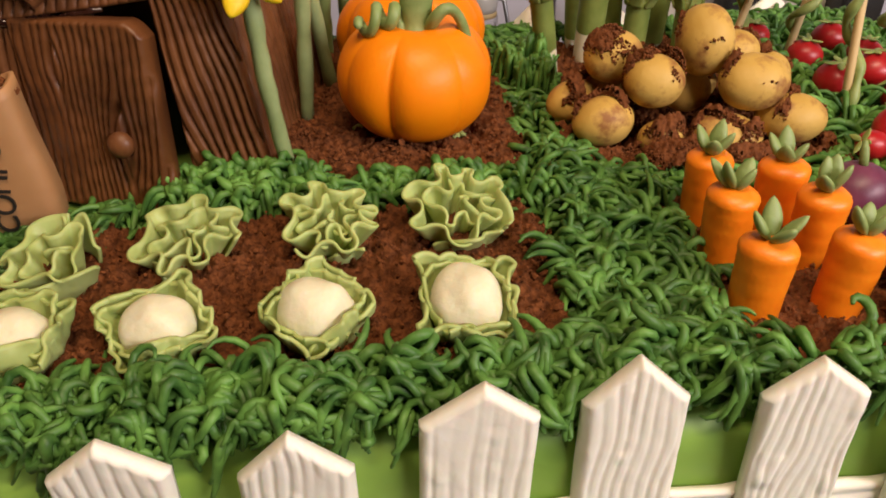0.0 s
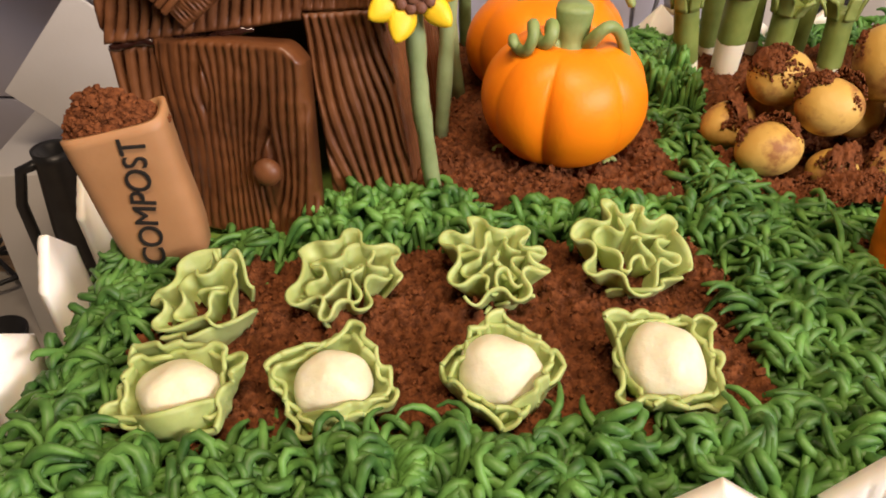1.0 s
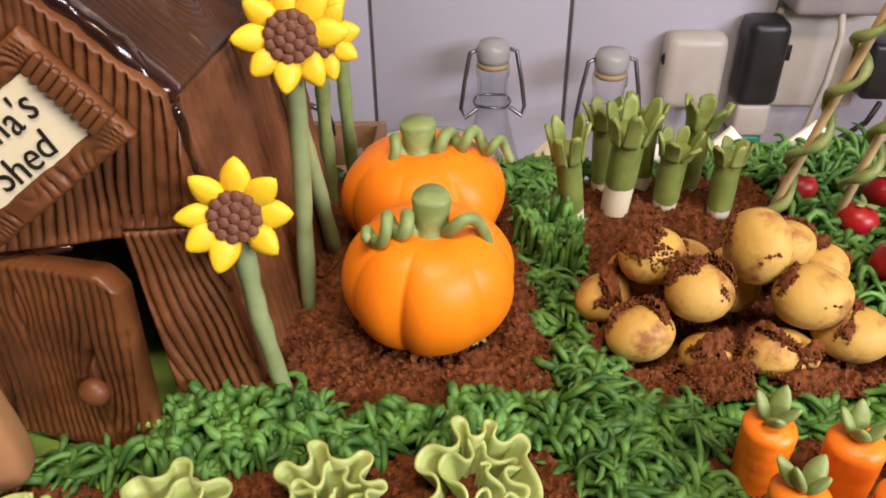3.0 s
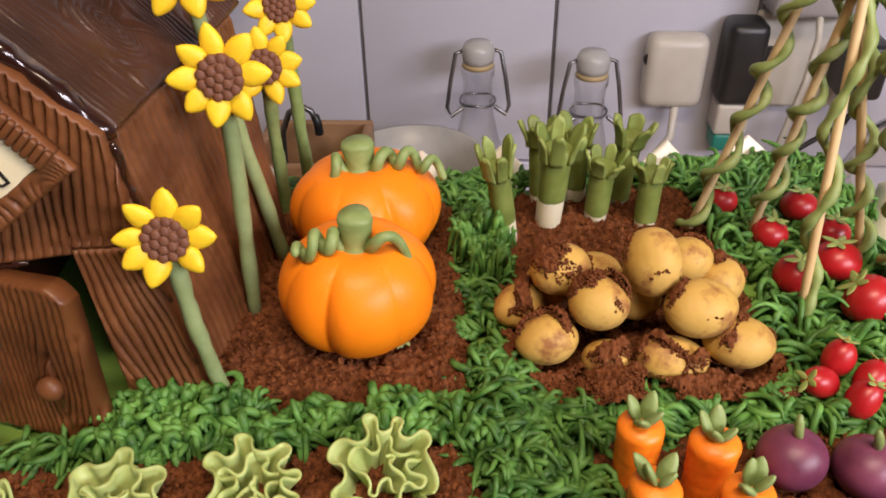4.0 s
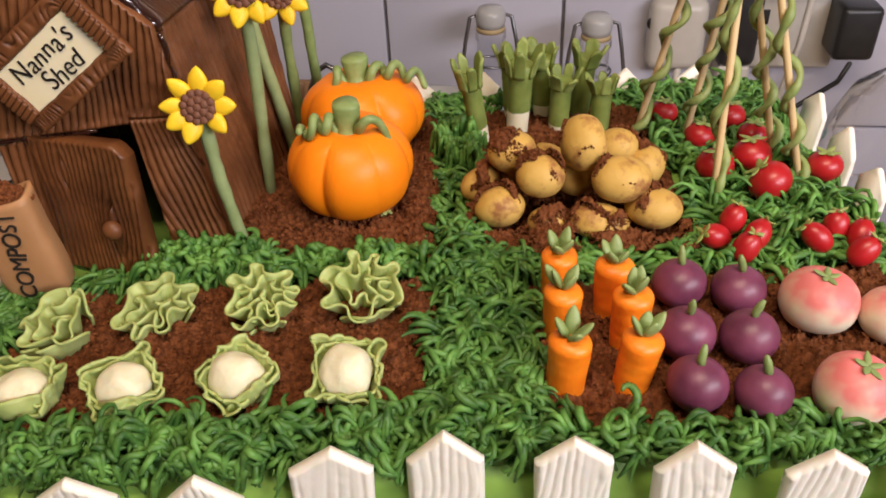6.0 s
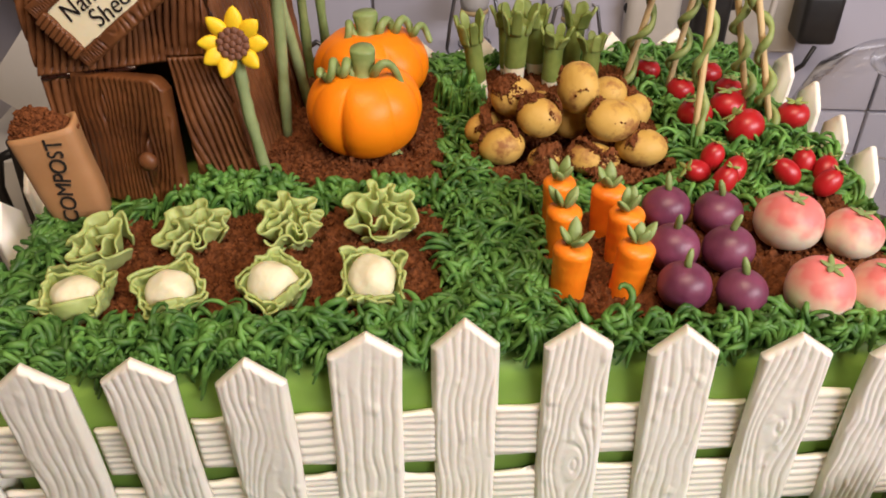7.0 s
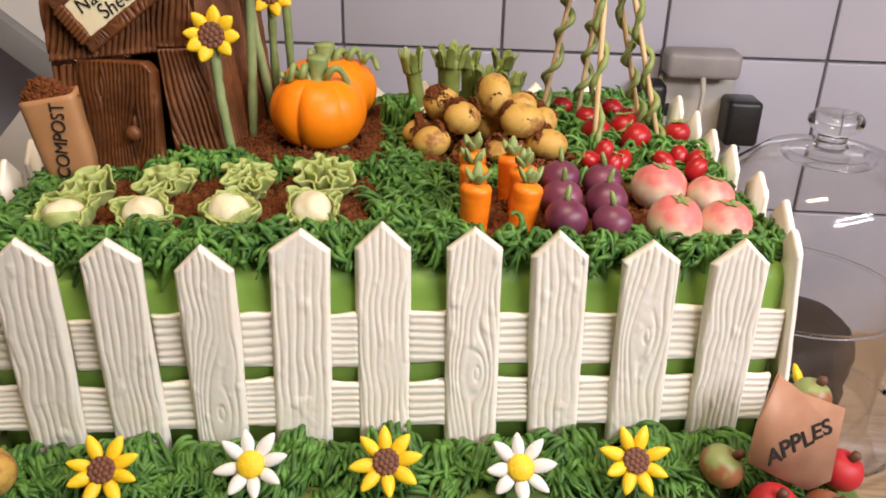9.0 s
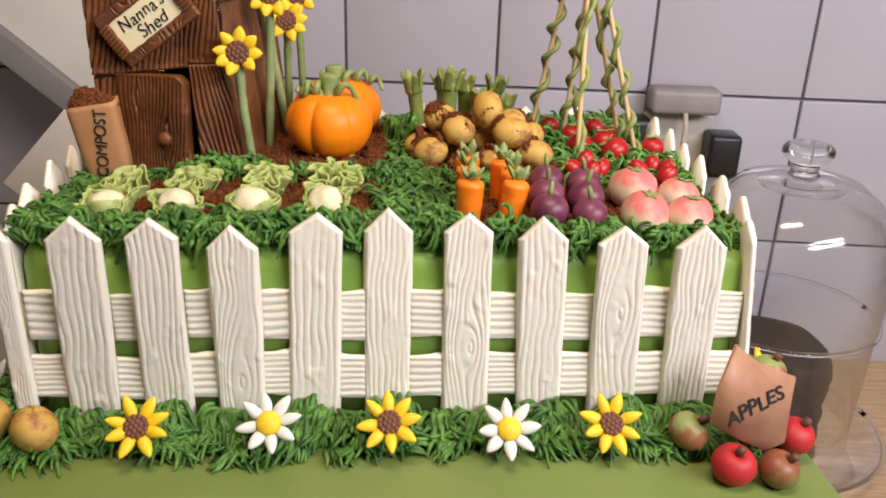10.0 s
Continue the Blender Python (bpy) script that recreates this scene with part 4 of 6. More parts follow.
def leek_leaf(r, high, a, wide, flare, tall, seed):
    """A flap cut from the leek's top, flared outwards, its end ragged."""
    bm = bmesh.new()
    rows = []
    for j in range(8):
        v = j / 7
        row = []
        for i in range(7):
            u = i / 6 - 0.5
            end = 1 - 0.22 * abs(2 * u) ** 2 + 0.10 * noise.noise(Vector((u * 5, seed * 1.7, 0.3)))
            rr = r * (1.04 + flare * v ** 1.6 * (1 - 0.25 * abs(2 * u)))
            t = a + u * wide * (1 - 0.22 * v)
            row.append(bm.verts.new((rr * math.cos(t), rr * math.sin(t), high * (0.70 + (tall - 0.70) * v * end))))
        rows.append(row)
    for p, q in zip(rows, rows[1:]):
        for i in range(6):
            bm.faces.new((p[i], p[i + 1], q[i + 1], q[i]))
    return rolled(bm, 0.0013)


LEEKS = [(0.0188, 0.2010, 0.0430, 0.0044, 0.0085, (-3, -10)), (0.0365, 0.2290, 0.0370, 0.0044, 0.003, (-3, 0)), (0.0372, 0.2110, 0.0440, 0.0056, 0.0120, (-3, -5)),
         (0.0518, 0.2290, 0.0370, 0.0048, 0.0055, (-3, 3)), (0.0580, 0.2140, 0.0300, 0.0049, 0.0015, (-3, 1)), (0.0705, 0.2270, 0.0375, 0.0048, 0.0005, (-3, 4)), (0.0770, 0.2070, 0.0285, 0.0046, 0.0010, (-3, 0))]
for k, (x, y, h, r, w, lean) in enumerate(LEEKS):
    leek(x, y, 0.1105, h, r, w, lean, k + 1)


# ---- potatoes ----
def potato_mat(name, a, b, dirt, lo, hi):
    m = mat(name, a, 0.55, b, 45, bump=0.0002, bump_scale=350, spec=0.3, rnd=0.06)
    nt = m.node_tree
    bsdf = nt.nodes["Principled BSDF"]
    link = bsdf.inputs["Base Color"].links[0].from_socket
    tc = nt.nodes.new("ShaderNodeTexCoord")
    oi = nt.nodes.new("ShaderNodeObjectInfo")
    vm = nt.nodes.new("ShaderNodeVectorMath")
    vm.operation = "ADD"
    nt.links.new(tc.outputs["Object"], vm.inputs[0])
    nt.links.new(oi.outputs["Random"], vm.inputs[1])
    n = nt.nodes.new("ShaderNodeTexNoise")
    n.inputs["Scale"].default_value, n.inputs["Detail"].default_value, n.inputs["Roughness"].default_value = 110, 5, 0.62
    nt.links.new(vm.outputs[0], n.inputs["Vector"])
    cr = nt.nodes.new("ShaderNodeValToRGB")
    cr.color_ramp.elements[0].position, cr.color_ramp.elements[1].position = lo, hi
    nt.links.new(n.outputs["Fac"], cr.inputs[0])
    mix = nt.nodes.new("ShaderNodeMix")
    mix.data_type = "RGBA"
    nt.links.new(cr.outputs[0], mix.inputs["Factor"])
    nt.links.new(link, mix.inputs["A"])
    mix.inputs["B"].default_value = (*dirt, 1)
    nt.links.new(mix.outputs["Result"], bsdf.inputs["Base Color"])
    return m


M["potato"] = potato_mat("potato_marzipan_with_cocoa", (0.53, 0.315, 0.060), (0.62, 0.40, 0.10), (0.30, 0.130, 0.040), 0.50, 0.66)
rs_p = random.Random(77)


def potato(x, y, z, rx, ry, rz, turn, seed, dirt=0, label="yellow marzipan potato dusted with cocoa soil", group="heap of potatoes", tilt=0):
    p = thing("potato", pose(x, y, z), label, "potato", group)
    bm = bmesh.new()
    e = Euler((radians(tilt), radians(10 * math.sin(seed)), radians(turn))).to_matrix()
    blob(bm, (0, 0, 0), (rx, ry, rz), 4, 0.07, 90, seed, e)
    part("skin", bm, M["potato"], p)
    if dirt:
        verts, faces = [], []
        for _ in range(int(dirt * 2)):
            a, q = rs_p.uniform(0, 6.28), abs(rs_p.gauss(0, 0.55))
            d = Vector((math.sin(q) * math.cos(a) + 0.15 * math.sin(seed), math.sin(q) * math.sin(a) + 0.25 * math.cos(seed * 2), math.cos(q))).normalized()
            s = e @ Vector((rx * (e.transposed() @ d).x, ry * (e.transposed() @ d).y, rz * (e.transposed() @ d).z))
            if noise.noise(d * 2.6 + Vector((seed * 1.3, 0, 0))) < 0.02 + rs_p.uniform(-0.035, 0.035) + 0.10 * q:
                continue
            crumb_into(verts, faces, s * 1.0, rs_p.uniform(0.00018, 0.00045), rs_p)
        me = bpy.data.meshes.new("soil_dusting")
        me.from_pydata([tuple(v) for v in verts], [], faces)
        me.materials.append(M["crumb"])
        ob = new("soil_dusting", me)
        ob.parent = p
        tagged(ob, "clinging brown chocolate crumbs")


POTATOES = [(0.0290, 0.1450, 0.1345, 0.0112, 0.0100, 0.0098, 10), (0.0390, 0.1310, 0.1310, 0.0108, 0.0098, 0.0095, -10), (0.0565, 0.1370, 0.1415, 0.0100, 0.0112, 0.0125, 20),
            (0.0165, 0.1470, 0.1180, 0.0105, 0.0085, 0.0080, 15), (0.0225, 0.1285, 0.1185, 0.0112, 0.0092, 0.0088, 5), (0.0415, 0.1235, 0.1135, 0.0085, 0.0075, 0.0070, 0),
            (0.0620, 0.1200, 0.1150, 0.0132, 0.0085, 0.0078, -5), (0.0705, 0.1260, 0.1310, 0.0130, 0.0105, 0.0100, 12), (0.0835, 0.1215, 0.1195, 0.0122, 0.0098, 0.0090, -15),
            (0.0850, 0.1470, 0.1240, 0.0100, 0.0090, 0.0092, 30), (0.0730, 0.1500, 0.1320, 0.0100, 0.0085, 0.0085, 0), (0.0555, 0.1430, 0.1220, 0.0090, 0.0080, 0.0080, 0),
            (0.0430, 0.1560, 0.1230, 0.0115, 0.0090, 0.0085, 0), (0.0280, 0.1560, 0.1200, 0.0095, 0.0090, 0.0080, 0), (0.0620, 0.1560, 0.1200, 0.0100, 0.0090, 0.0080, 0)]
for k, (x, y, z, a, b, c, turn) in enumerate(POTATOES):
    potato(x, y, z, a * 0.92, b * 0.92, c * 0.94, turn, k + 1)
potato(-0.1615, -0.0205, 0.0270, 0.0100, 0.0100, 0.0115, 20, 31, 25, "yellow marzipan potato dusted with cocoa on the board", "potatoes on the board", 20)
potato(-0.1860, -0.0140, 0.0270, 0.0115, 0.0100, 0.0110, 60, 32, 0, "yellow marzipan potato dusted with cocoa on the board", "potatoes on the board", 10)


# soil heaped between the potatoes and caught on their tops
def pile_top(x, y):
    """The height of the potato pile over (x, y), or of the soil beside it."""
    z = TOP + 0.0062 + 0.0055 * math.exp(-((x - 0.050) / 0.018) ** 2 - ((y - 0.1115) / 0.0075) ** 2)
    for px, py, pz, a, b, c, turn in POTATOES:
        ct, st = math.cos(radians(turn)), math.sin(radians(turn))
        u, v = ((x - px) * ct + (y - py) * st) / (a * 0.92), (-(x - px) * st + (y - py) * ct) / (b * 0.92)
        if u * u + v * v < 1:
            z = max(z, pz + c * 0.94 * math.sqrt(1 - u * u - v * v))
    return z


def clinging(x, y):
    """How much soil lies at (x, y): in patches on the tops, and in the hollows between potatoes."""
    z = pile_top(x, y)
    around = max(pile_top(x + dx, y + dy) for dx, dy in ((0.005, 0), (-0.005, 0), (0, 0.005), (0, -0.005)))
    steep = max(0.0, pile_top(x, y + 0.0015) - z) / 0.0015
    patch = noise.noise(Vector((x * 62, y * 62, 4.2))) + 0.22 * noise.noise(Vector((x * 240, y * 240, 1.2)))
    return z, around, patch + 0.75 * min(1.0, max(0.0, around - z - 0.001) / 0.009) - 0.13 - 0.34 * min(1.5, steep) + (0.5 if z < TOP + 0.0145 and y < 0.118 else 0.0)


verts, faces, at = [], [], {}
for j in range(117):
    for i in range(165):
        x, y = 0.009 + i * 0.00055, 0.104 + j * 0.00055
        z, around, much = clinging(x, y)
        if much > 0.06:
            at[i, j] = len(verts)
            rise = min(1.0, (much - 0.06) / 0.25)
            verts.append((x, y, z - 0.0008 + rise * (0.0024 + 0.3 * min(0.006, max(0.0, around - z))) + 0.0020 * rise * noise.noise(Vector((x * 700, y * 700, 5.0)))))
for (i, j) in at:
    q = [at.get(c) for c in ((i, j), (i + 1, j), (i + 1, j + 1), (i, j + 1))]
    if None not in q and max(verts[k][2] for k in q) - min(verts[k][2] for k in q) < 0.0030:
        faces.append(tuple(q))
for _ in range(20000):
    x, y = rs_p.uniform(0.010, 0.099), rs_p.uniform(0.105, 0.166)
    z, around, much = clinging(x, y)
    if much > rs_p.uniform(0.0, 0.10):
        crumb_into(verts, faces, Vector((x, y, z + rs_p.uniform(0.0, 0.0022) * min(1.0, max(0.0, much + 0.05) * 4))), rs_p.uniform(0.00030, 0.00080), rs_p)
me = bpy.data.meshes.new("soil_heap")
me.from_pydata([tuple(v) for v in verts], [], faces)
me.materials.append(M["crumb"])
me.shade_smooth()
tagged(new("soil_heap", me), "chocolate crumbs spilt over and between the potatoes", "crumbs", kind="stuff")


# ---- carrots ----
def carrot(x, y, z, high, r, lean, seed):
    c = thing("carrot", pose(x, y, z, lean[0], lean[1], seed * 61), "orange fondant carrot with green leaf tuft standing in soil", "carrot", "two rows of carrots")
    bm = bmesh.new()
    prof = [(0, -0.003), (r * 0.78, -0.003)]
    for i in range(25):
        s = i / 24
        groove = 0.022 * max(0, math.sin(s * 31 + seed)) ** 6 if 0.08 < s < 0.85 else 0
        prof.append((r * (0.88 + 0.14 * s - groove) * (1.0 if s < 0.86 else math.sqrt(max(0.05, 1 - ((s - 0.86) / 0.145) ** 2))), s * high))
    prof.append((0, high * 1.0))
    lathe(bm, prof, 26, lambda a, q: 1 + 0.03 * math.sin(2 * a + seed) + 0.012 * math.sin(a * 3 + q * 400))
    part("root", bm, M["carrot"], c)
    rs = random.Random(seed)
    for i in range(4):
        a = 90 * i + rs.uniform(-25, 25)
        part("leaf", petal_bm(rs.uniform(0.0080, 0.0105), 0.0050, 0.0025), M["stem_green"], c, m=pose(0, 0, high * 0.95, 0, 0, a) @ pose(0.0002, 0, 0, 0, -rs.uniform(38, 66), 0))


for k, (x, y, lean) in enumerate([(0.0405, 0.0825, (0, 0)), (0.0388, 0.0625, (0, -1)), (0.0372, 0.0380, (0, -2)), (0.0588, 0.0755, (0, 0)), (0.0615, 0.0595, (0, 2)), (0.0580, 0.0375, (0, 7))]):
    carrot(x, y, 0.1060, 0.0235, 0.0068, lean, k + 1)

# ---- beetroots ----
M["beet"] = mat("purple_beetroot_fondant", (0.125, 0.026, 0.060), 0.42, (0.215, 0.055, 0.105), 95, bump=0.0001, bump_scale=300, sss=0.1, rnd=0.12)


def beetroot(x, y, z, r, seed):
    b = thing("beetroot", pose(x, y, z, 0, 0, seed * 80), "round purple fondant beetroot with a green stalk", "beetroot", "two rows of beetroots")
    bm = bmesh.new()
    blob(bm, (0, 0, 0), (r, r, r * 0.93), 4, 0.05, 70, seed)
    part("root", bm, M["beet"], b)
    part("stalk", tube([(0, 0, r * 0.85), (0.0002, 0.0004, r * 1.08), (0.0010, 0.0006, r * 1.36), (0.0016, 0.0008, r * 1.58)], [0.0013, 0.0014, 0.0013, 0.0007], 8), M["stem_green"], b, "short sage green stalk")


for k, (x, y, r) in enumerate([(0.0830, 0.0775, 0.0095), (0.1025, 0.0725, 0.0095), (0.0785, 0.0510, 0.0097), (0.0985, 0.0485, 0.0096), (0.0760, 0.0280, 0.0093), (0.0950, 0.0240, 0.0087)]):
    beetroot(x, y, 0.1165, r, k + 1)

# ---- turnips ----
M["turnip"] = mat("turnip_fondant", (0.74, 0.66, 0.46), 0.5, (0.78, 0.70, 0.52), 60, sss=0.2)
nt = M["turnip"].node_tree
bsdf = nt.nodes["Principled BSDF"]
src = bsdf.inputs["Base Color"].links[0].from_socket
tc = nt.nodes.new("ShaderNodeTexCoord")
sep = nt.nodes.new("ShaderNodeSeparateXYZ")
nt.links.new(tc.outputs["Object"], sep.inputs[0])
nz = nt.nodes.new("ShaderNodeTexNoise")
nz.inputs["Scale"].default_value = 130
nt.links.new(tc.outputs["Object"], nz.inputs["Vector"])
ad = nt.nodes.new("ShaderNodeMath")
ad.operation = "MULTIPLY_ADD"
ad.inputs[1].default_value, ad.inputs[2].default_value = 0.020, -0.010
nt.links.new(nz.outputs["Fac"], ad.inputs[0])
su = nt.nodes.new("ShaderNodeMath")
su.operation = "ADD"
nt.links.new(sep.outputs["Z"], su.inputs[0])
nt.links.new(ad.outputs[0], su.inputs[1])
mr = nt.nodes.new("ShaderNodeMapRange")
mr.inputs["From Min"].default_value, mr.inputs["From Max"].default_value = -0.0030, 0.0080
nt.links.new(su.outputs[0], mr.inputs["Value"])
mx = nt.nodes.new("ShaderNodeMix")
mx.data_type = "RGBA"
nt.links.new(mr.outputs[0], mx.inputs["Factor"])
nt.links.new(src, mx.inputs["A"])
mx.inputs["B"].default_value = (0.72, 0.19, 0.175, 1)
nt.links.new(mx.outputs["Result"], bsdf.inputs["Base Color"])


def star_leaves(parent, m, r, n, seed, material, thick=0.0010, width=0.45):
    rs = random.Random(seed)
    for i in range(n):
        part("leaf", petal_bm(r * rs.uniform(0.85, 1.15), r * width, thick), material, parent, m=m @ pose(0, 0, 0, 0, 0, 360 * i / n + rs.uniform(-14, 14)) @ pose(0, 0, 0, 0, rs.uniform(0, 16), 0))


def turnip(x, y, z, r, tilt, seed, tall=0.88):
    t = thing("turnip", pose(x, y, z, tilt[0], tilt[1], 0), "pink and cream fondant turnip with green leaf star", "turnip", "turnips in the root bed")
    bm = bmesh.new()
    blob(bm, (0, 0, 0), (r, r * 0.97, r * tall), 4, 0.07, 70, seed)
    for v in bm.verts:
        q = v.co.z / r
        if q > 0.3:
            rr = math.hypot(v.co.x, v.co.y) / r
            v.co.z -= r * 0.16 * math.exp(-(rr / 0.28) ** 2)
    part("root", bm, M["turnip"], t)
    star_leaves(t, pose(0, 0, r * (tall - 0.08)), 0.0052, 5, seed, M["stem_green"])


turnip(0.1278, 0.0650, 0.1165, 0.0132, (0, 4), 1)
turnip(0.1500, 0.0575, 0.1150, 0.0112, (-4, 12), 2)
turnip(0.1218, 0.0230, 0.1165, 0.0119, (4, 6), 3, 1.0)
turnip(0.1435, 0.0220, 0.1160, 0.0114, (2, 6), 4, 0.95)

# ---- tomatoes ----
M["tomato"] = mat("red_tomato_fondant", (0.38, 0.008, 0.010), 0.38, (0.46, 0.014, 0.016), 60, sss=0.1, coat=0.1, rnd=0.1)


def tomato(x, y, z, r, tilt, seed):
    t = thing("tomato", pose(x, y, z, tilt[0], tilt[1], seed * 33), "round red fondant tomato with pale green star leaf", "tomato", "tomatoes under the canes")
    bm = bmesh.new()
    blob(bm, (0, 0, 0), (r, r, r * 0.88), 3, 0.04, 90, seed)
    part("fruit", bm, M["tomato"], t)
    star_leaves(t, pose(0, 0, r * 0.88), r * 0.74, 5, seed, M["leek_pale"], 0.0010)


for k, (x, y, r, tilt) in enumerate([(0.1085, 0.2130, 0.0062, (0, 0)), (0.1195, 0.1880, 0.0064, (10, 5)), (0.1390, 0.2060, 0.0066, (0, 8)), (0.1435, 0.1860, 0.0062, (8, 5)), (0.1185, 0.1600, 0.0074, (0, 0)),
                                     (0.1370, 0.1680, 0.0078, (10, 0)), (0.1375, 0.1450, 0.0082, (42, 12)), (0.1650, 0.1560, 0.0068, (5, 0))]):
    tomato(x + 0.0010, y - 0.0012, 0.1158, r * 1.14, tilt, k + 1)


def plum_tomato(x, y, z, turn, tilt, seed, r=0.0050):
    t = thing("plum_tomato", pose(x, y, z, 0, tilt, turn), "small glossy red fondant plum tomato with green leaf", "tomato", "plum tomatoes on the grass")
    bm = bmesh.new()
    blob(bm, (0, 0, 0), (r, r, r * 1.38), 3, 0.05, 120, seed)
    part("fruit", bm, M["tomato"], t)
    star_leaves(t, pose(0, 0, r * 1.32), r * 0.85, 4, seed, M["leek_pale"], 0.0009, 0.5)


for k, (x, y, z, turn, tilt) in enumerate([(0.1130, 0.1135, 0.1165, 40, 20), (0.1045, 0.1060, 0.1140, 195, 62), (0.1205, 0.1060, 0.1140, 40, 50), (0.1135, 0.0975, 0.1145, 20, 25),
                                           (0.1515, 0.1080, 0.1150, 90, 18), (0.1415, 0.1015, 0.1150, 150, 50), (0.1585, 0.1020, 0.1145, 60, 40), (0.1555, 0.0925, 0.1145, 10, 40)]):
    plum_tomato(x, y, z + 0.0015, turn, tilt, k + 1)

# ---- bean canes with vines ----
M["cane"] = mat("pale_wooden_skewer", (0.62, 0.44, 0.20), 0.5, (0.74, 0.56, 0.29), 60, stretch=(1, 1, 0.05), bump=0.0001, bump_scale=400)
M["vine"] = mat("vine_green_fondant", (0.20, 0.265, 0.07), 0.5, (0.28, 0.35, 0.11), 160, bump=0.0001, bump_scale=500, sss=0.1, rnd=0.06)


def cane(foot, top, turns, phase, seed):
    foot, top = Vector(foot), Vector(top)
    c = thing("bean_cane", Matrix.Translation(foot), "pale wooden skewer cane wound with a green fondant vine", "cane", "wigwam of bean canes")
    d = top - foot
    part("stick", tube([d * (i / 6) for i in range(7)], 0.00155, 10), M["cane"], c)
    u = d.orthogonal().normalized()
    v = d.normalized().cross(u)
    pts, n = [], 90
    for i in range(n + 1):
        s = i / n
        a = turns * 2 * math.pi * s + phase + 0.7 * math.sin(s * 9 + seed)
        r = 0.0035 + 0.0008 * math.sin(s * 23 + seed)
        pts.append(d * (0.02 + 0.97 * s) + (u * math.cos(a) + v * math.sin(a)) * r)
    part("vine", tube(pts, [0.00205 * (0.85 + 0.2 * math.sin(i * 0.9 + seed)) for i in range(n + 1)], 8), M["vine"], c, "twining green fondant vine")


cane((0.0930, 0.2010, 0.1060), (0.1095, 0.1755, 0.2320), 5.2, 0.5, 1)
cane((0.1145, 0.1920, 0.1060), (0.1205, 0.1700, 0.2340), 6.0, 2.0, 2)
cane((0.1150, 0.1420, 0.1060), (0.1175, 0.1680, 0.2360), 3.0, 3.6, 3)
cane((0.1510, 0.1700, 0.1060), (0.1160, 0.1720, 0.2340), 5.6, 1.0, 4)
cane((0.1565, 0.1530, 0.1060), (0.1215, 0.1660, 0.2350), 5.4, 4.0, 5)

# ---- apples and their sign ----
M["apple_red"] = mat("red_apple_fondant", (0.42, 0.014, 0.020), 0.55, (0.47, 0.022, 0.024), 60, sss=0.1)
M["apple_green"] = mat("green_and_russet_apple_fondant", (0.27, 0.33, 0.115), 0.45, (0.29, 0.115, 0.05), 55, lo=0.46, hi=0.56, sss=0.1)
M["apple_russet"] = mat("russet_apple_fondant", (0.25, 0.085, 0.04), 0.45, (0.20, 0.17, 0.05), 60, lo=0.52, hi=0.62, sss=0.1)
M["stalk_brown"] = mat("brown_stalk_fondant", (0.10, 0.04, 0.02), 0.6, (0.14, 0.06, 0.03), 200)


def apple(x, y, z, r, material, tilt, label, seed):
    a = thing("apple", pose(x, y, z, tilt[0], tilt[1], 0), label, "apple", "apples on the board corner")
    bm = bmesh.new()
    blob(bm, (0, 0, 0), (r, r, r * 0.92), 4, 0.03, 80, seed)
    for v in bm.verts:
        rr = math.hypot(v.co.x, v.co.y) / r
        if v.co.z > 0:
            v.co.z -= r * 0.22 * math.exp(-(rr / 0.3) ** 2)
    part("fruit", bm, material, a)
    part("stalk", tube([(0, 0, r * 0.6), (0.0003, 0, r * 0.95), (0.0008, 0, r * 1.15)], [0.0016, 0.0019, 0.0021], 8), M["stalk_brown"], a, "stubby brown stalk")


apple(0.1400, -0.0250, 0.0255, 0.0095, M["apple_green"], (10, 35), "green and russet fondant apple with brown stalk", 1)
apple(0.1545, -0.0450, 0.0212, 0.0100, M["apple_red"], (18, 0), "red fondant apple with brown stalk", 2)
apple(0.1745, -0.0480, 0.0205, 0.0092, M["apple_russet"], (15, 25), "russet brown fondant apple with brown stalk", 3)
apple(0.1905, -0.0280, 0.0245, 0.0092, M["apple_red"], (10, 20), "red fondant apple behind the sign", 4)
apple(0.1840, -0.0050, 0.0460, 0.0085, M["apple_green"], (0, 20), "green and russet fondant apple on the heap", 5)
apple(0.1750, -0.0120, 0.0240, 0.0100, M["apple_green"], (0, 0), "green fondant apple under the heap", 6)

M["ink"] = mat("black_edible_ink", (0.012, 0.009, 0.008), 0.5, (0.018, 0.014, 0.012), 100)
M["paper_brown"] = mat("tan_fondant_label", (0.38, 0.19, 0.11), 0.55, (0.44, 0.235, 0.14), 90, bump=0.0001, bump_scale=300, sss=0.1)


def card(outline, th=0.0016):
    """A flat piece of fondant with a softened rim, cut to an outline in x and z."""
    bm = bmesh.new()
    vs = [bm.verts.new((x, 0, z)) for x, z in outline]
    face = bm.faces.new(vs)
    got = bmesh.ops.extrude_face_region(bm, geom=[face])["geom"]
    for e in got:
        if isinstance(e, bmesh.types.BMVert):
            e.co.y -= th
    bmesh.ops.bevel(bm, geom=list(bm.edges), offset=0.0004, segments=2, affect="EDGES")
    return bm


sign = thing("apple_sign", pose(0.1660, -0.0310, 0.0475, -18, 0, 4), "tan fondant sign lettered in black, propped on the apples", "sign")
part("card", card([(-0.0105, 0.0255), (-0.0085, 0.0235), (0.0005, 0.0165), (0.0190, 0.0090), (0.0170, -0.0020), (0.0140, -0.0215), (0.0040, -0.0250), (-0.0100, -0.0180), (-0.0225, -0.0110), (-0.0190, 0.0050)]), M["paper_brown"], sign, "torn tan fondant card")
lettering("APPLES", 0.0096, M["ink"], sign, pose(-0.0010, -0.0018, -0.0040, 90, -25, 0))

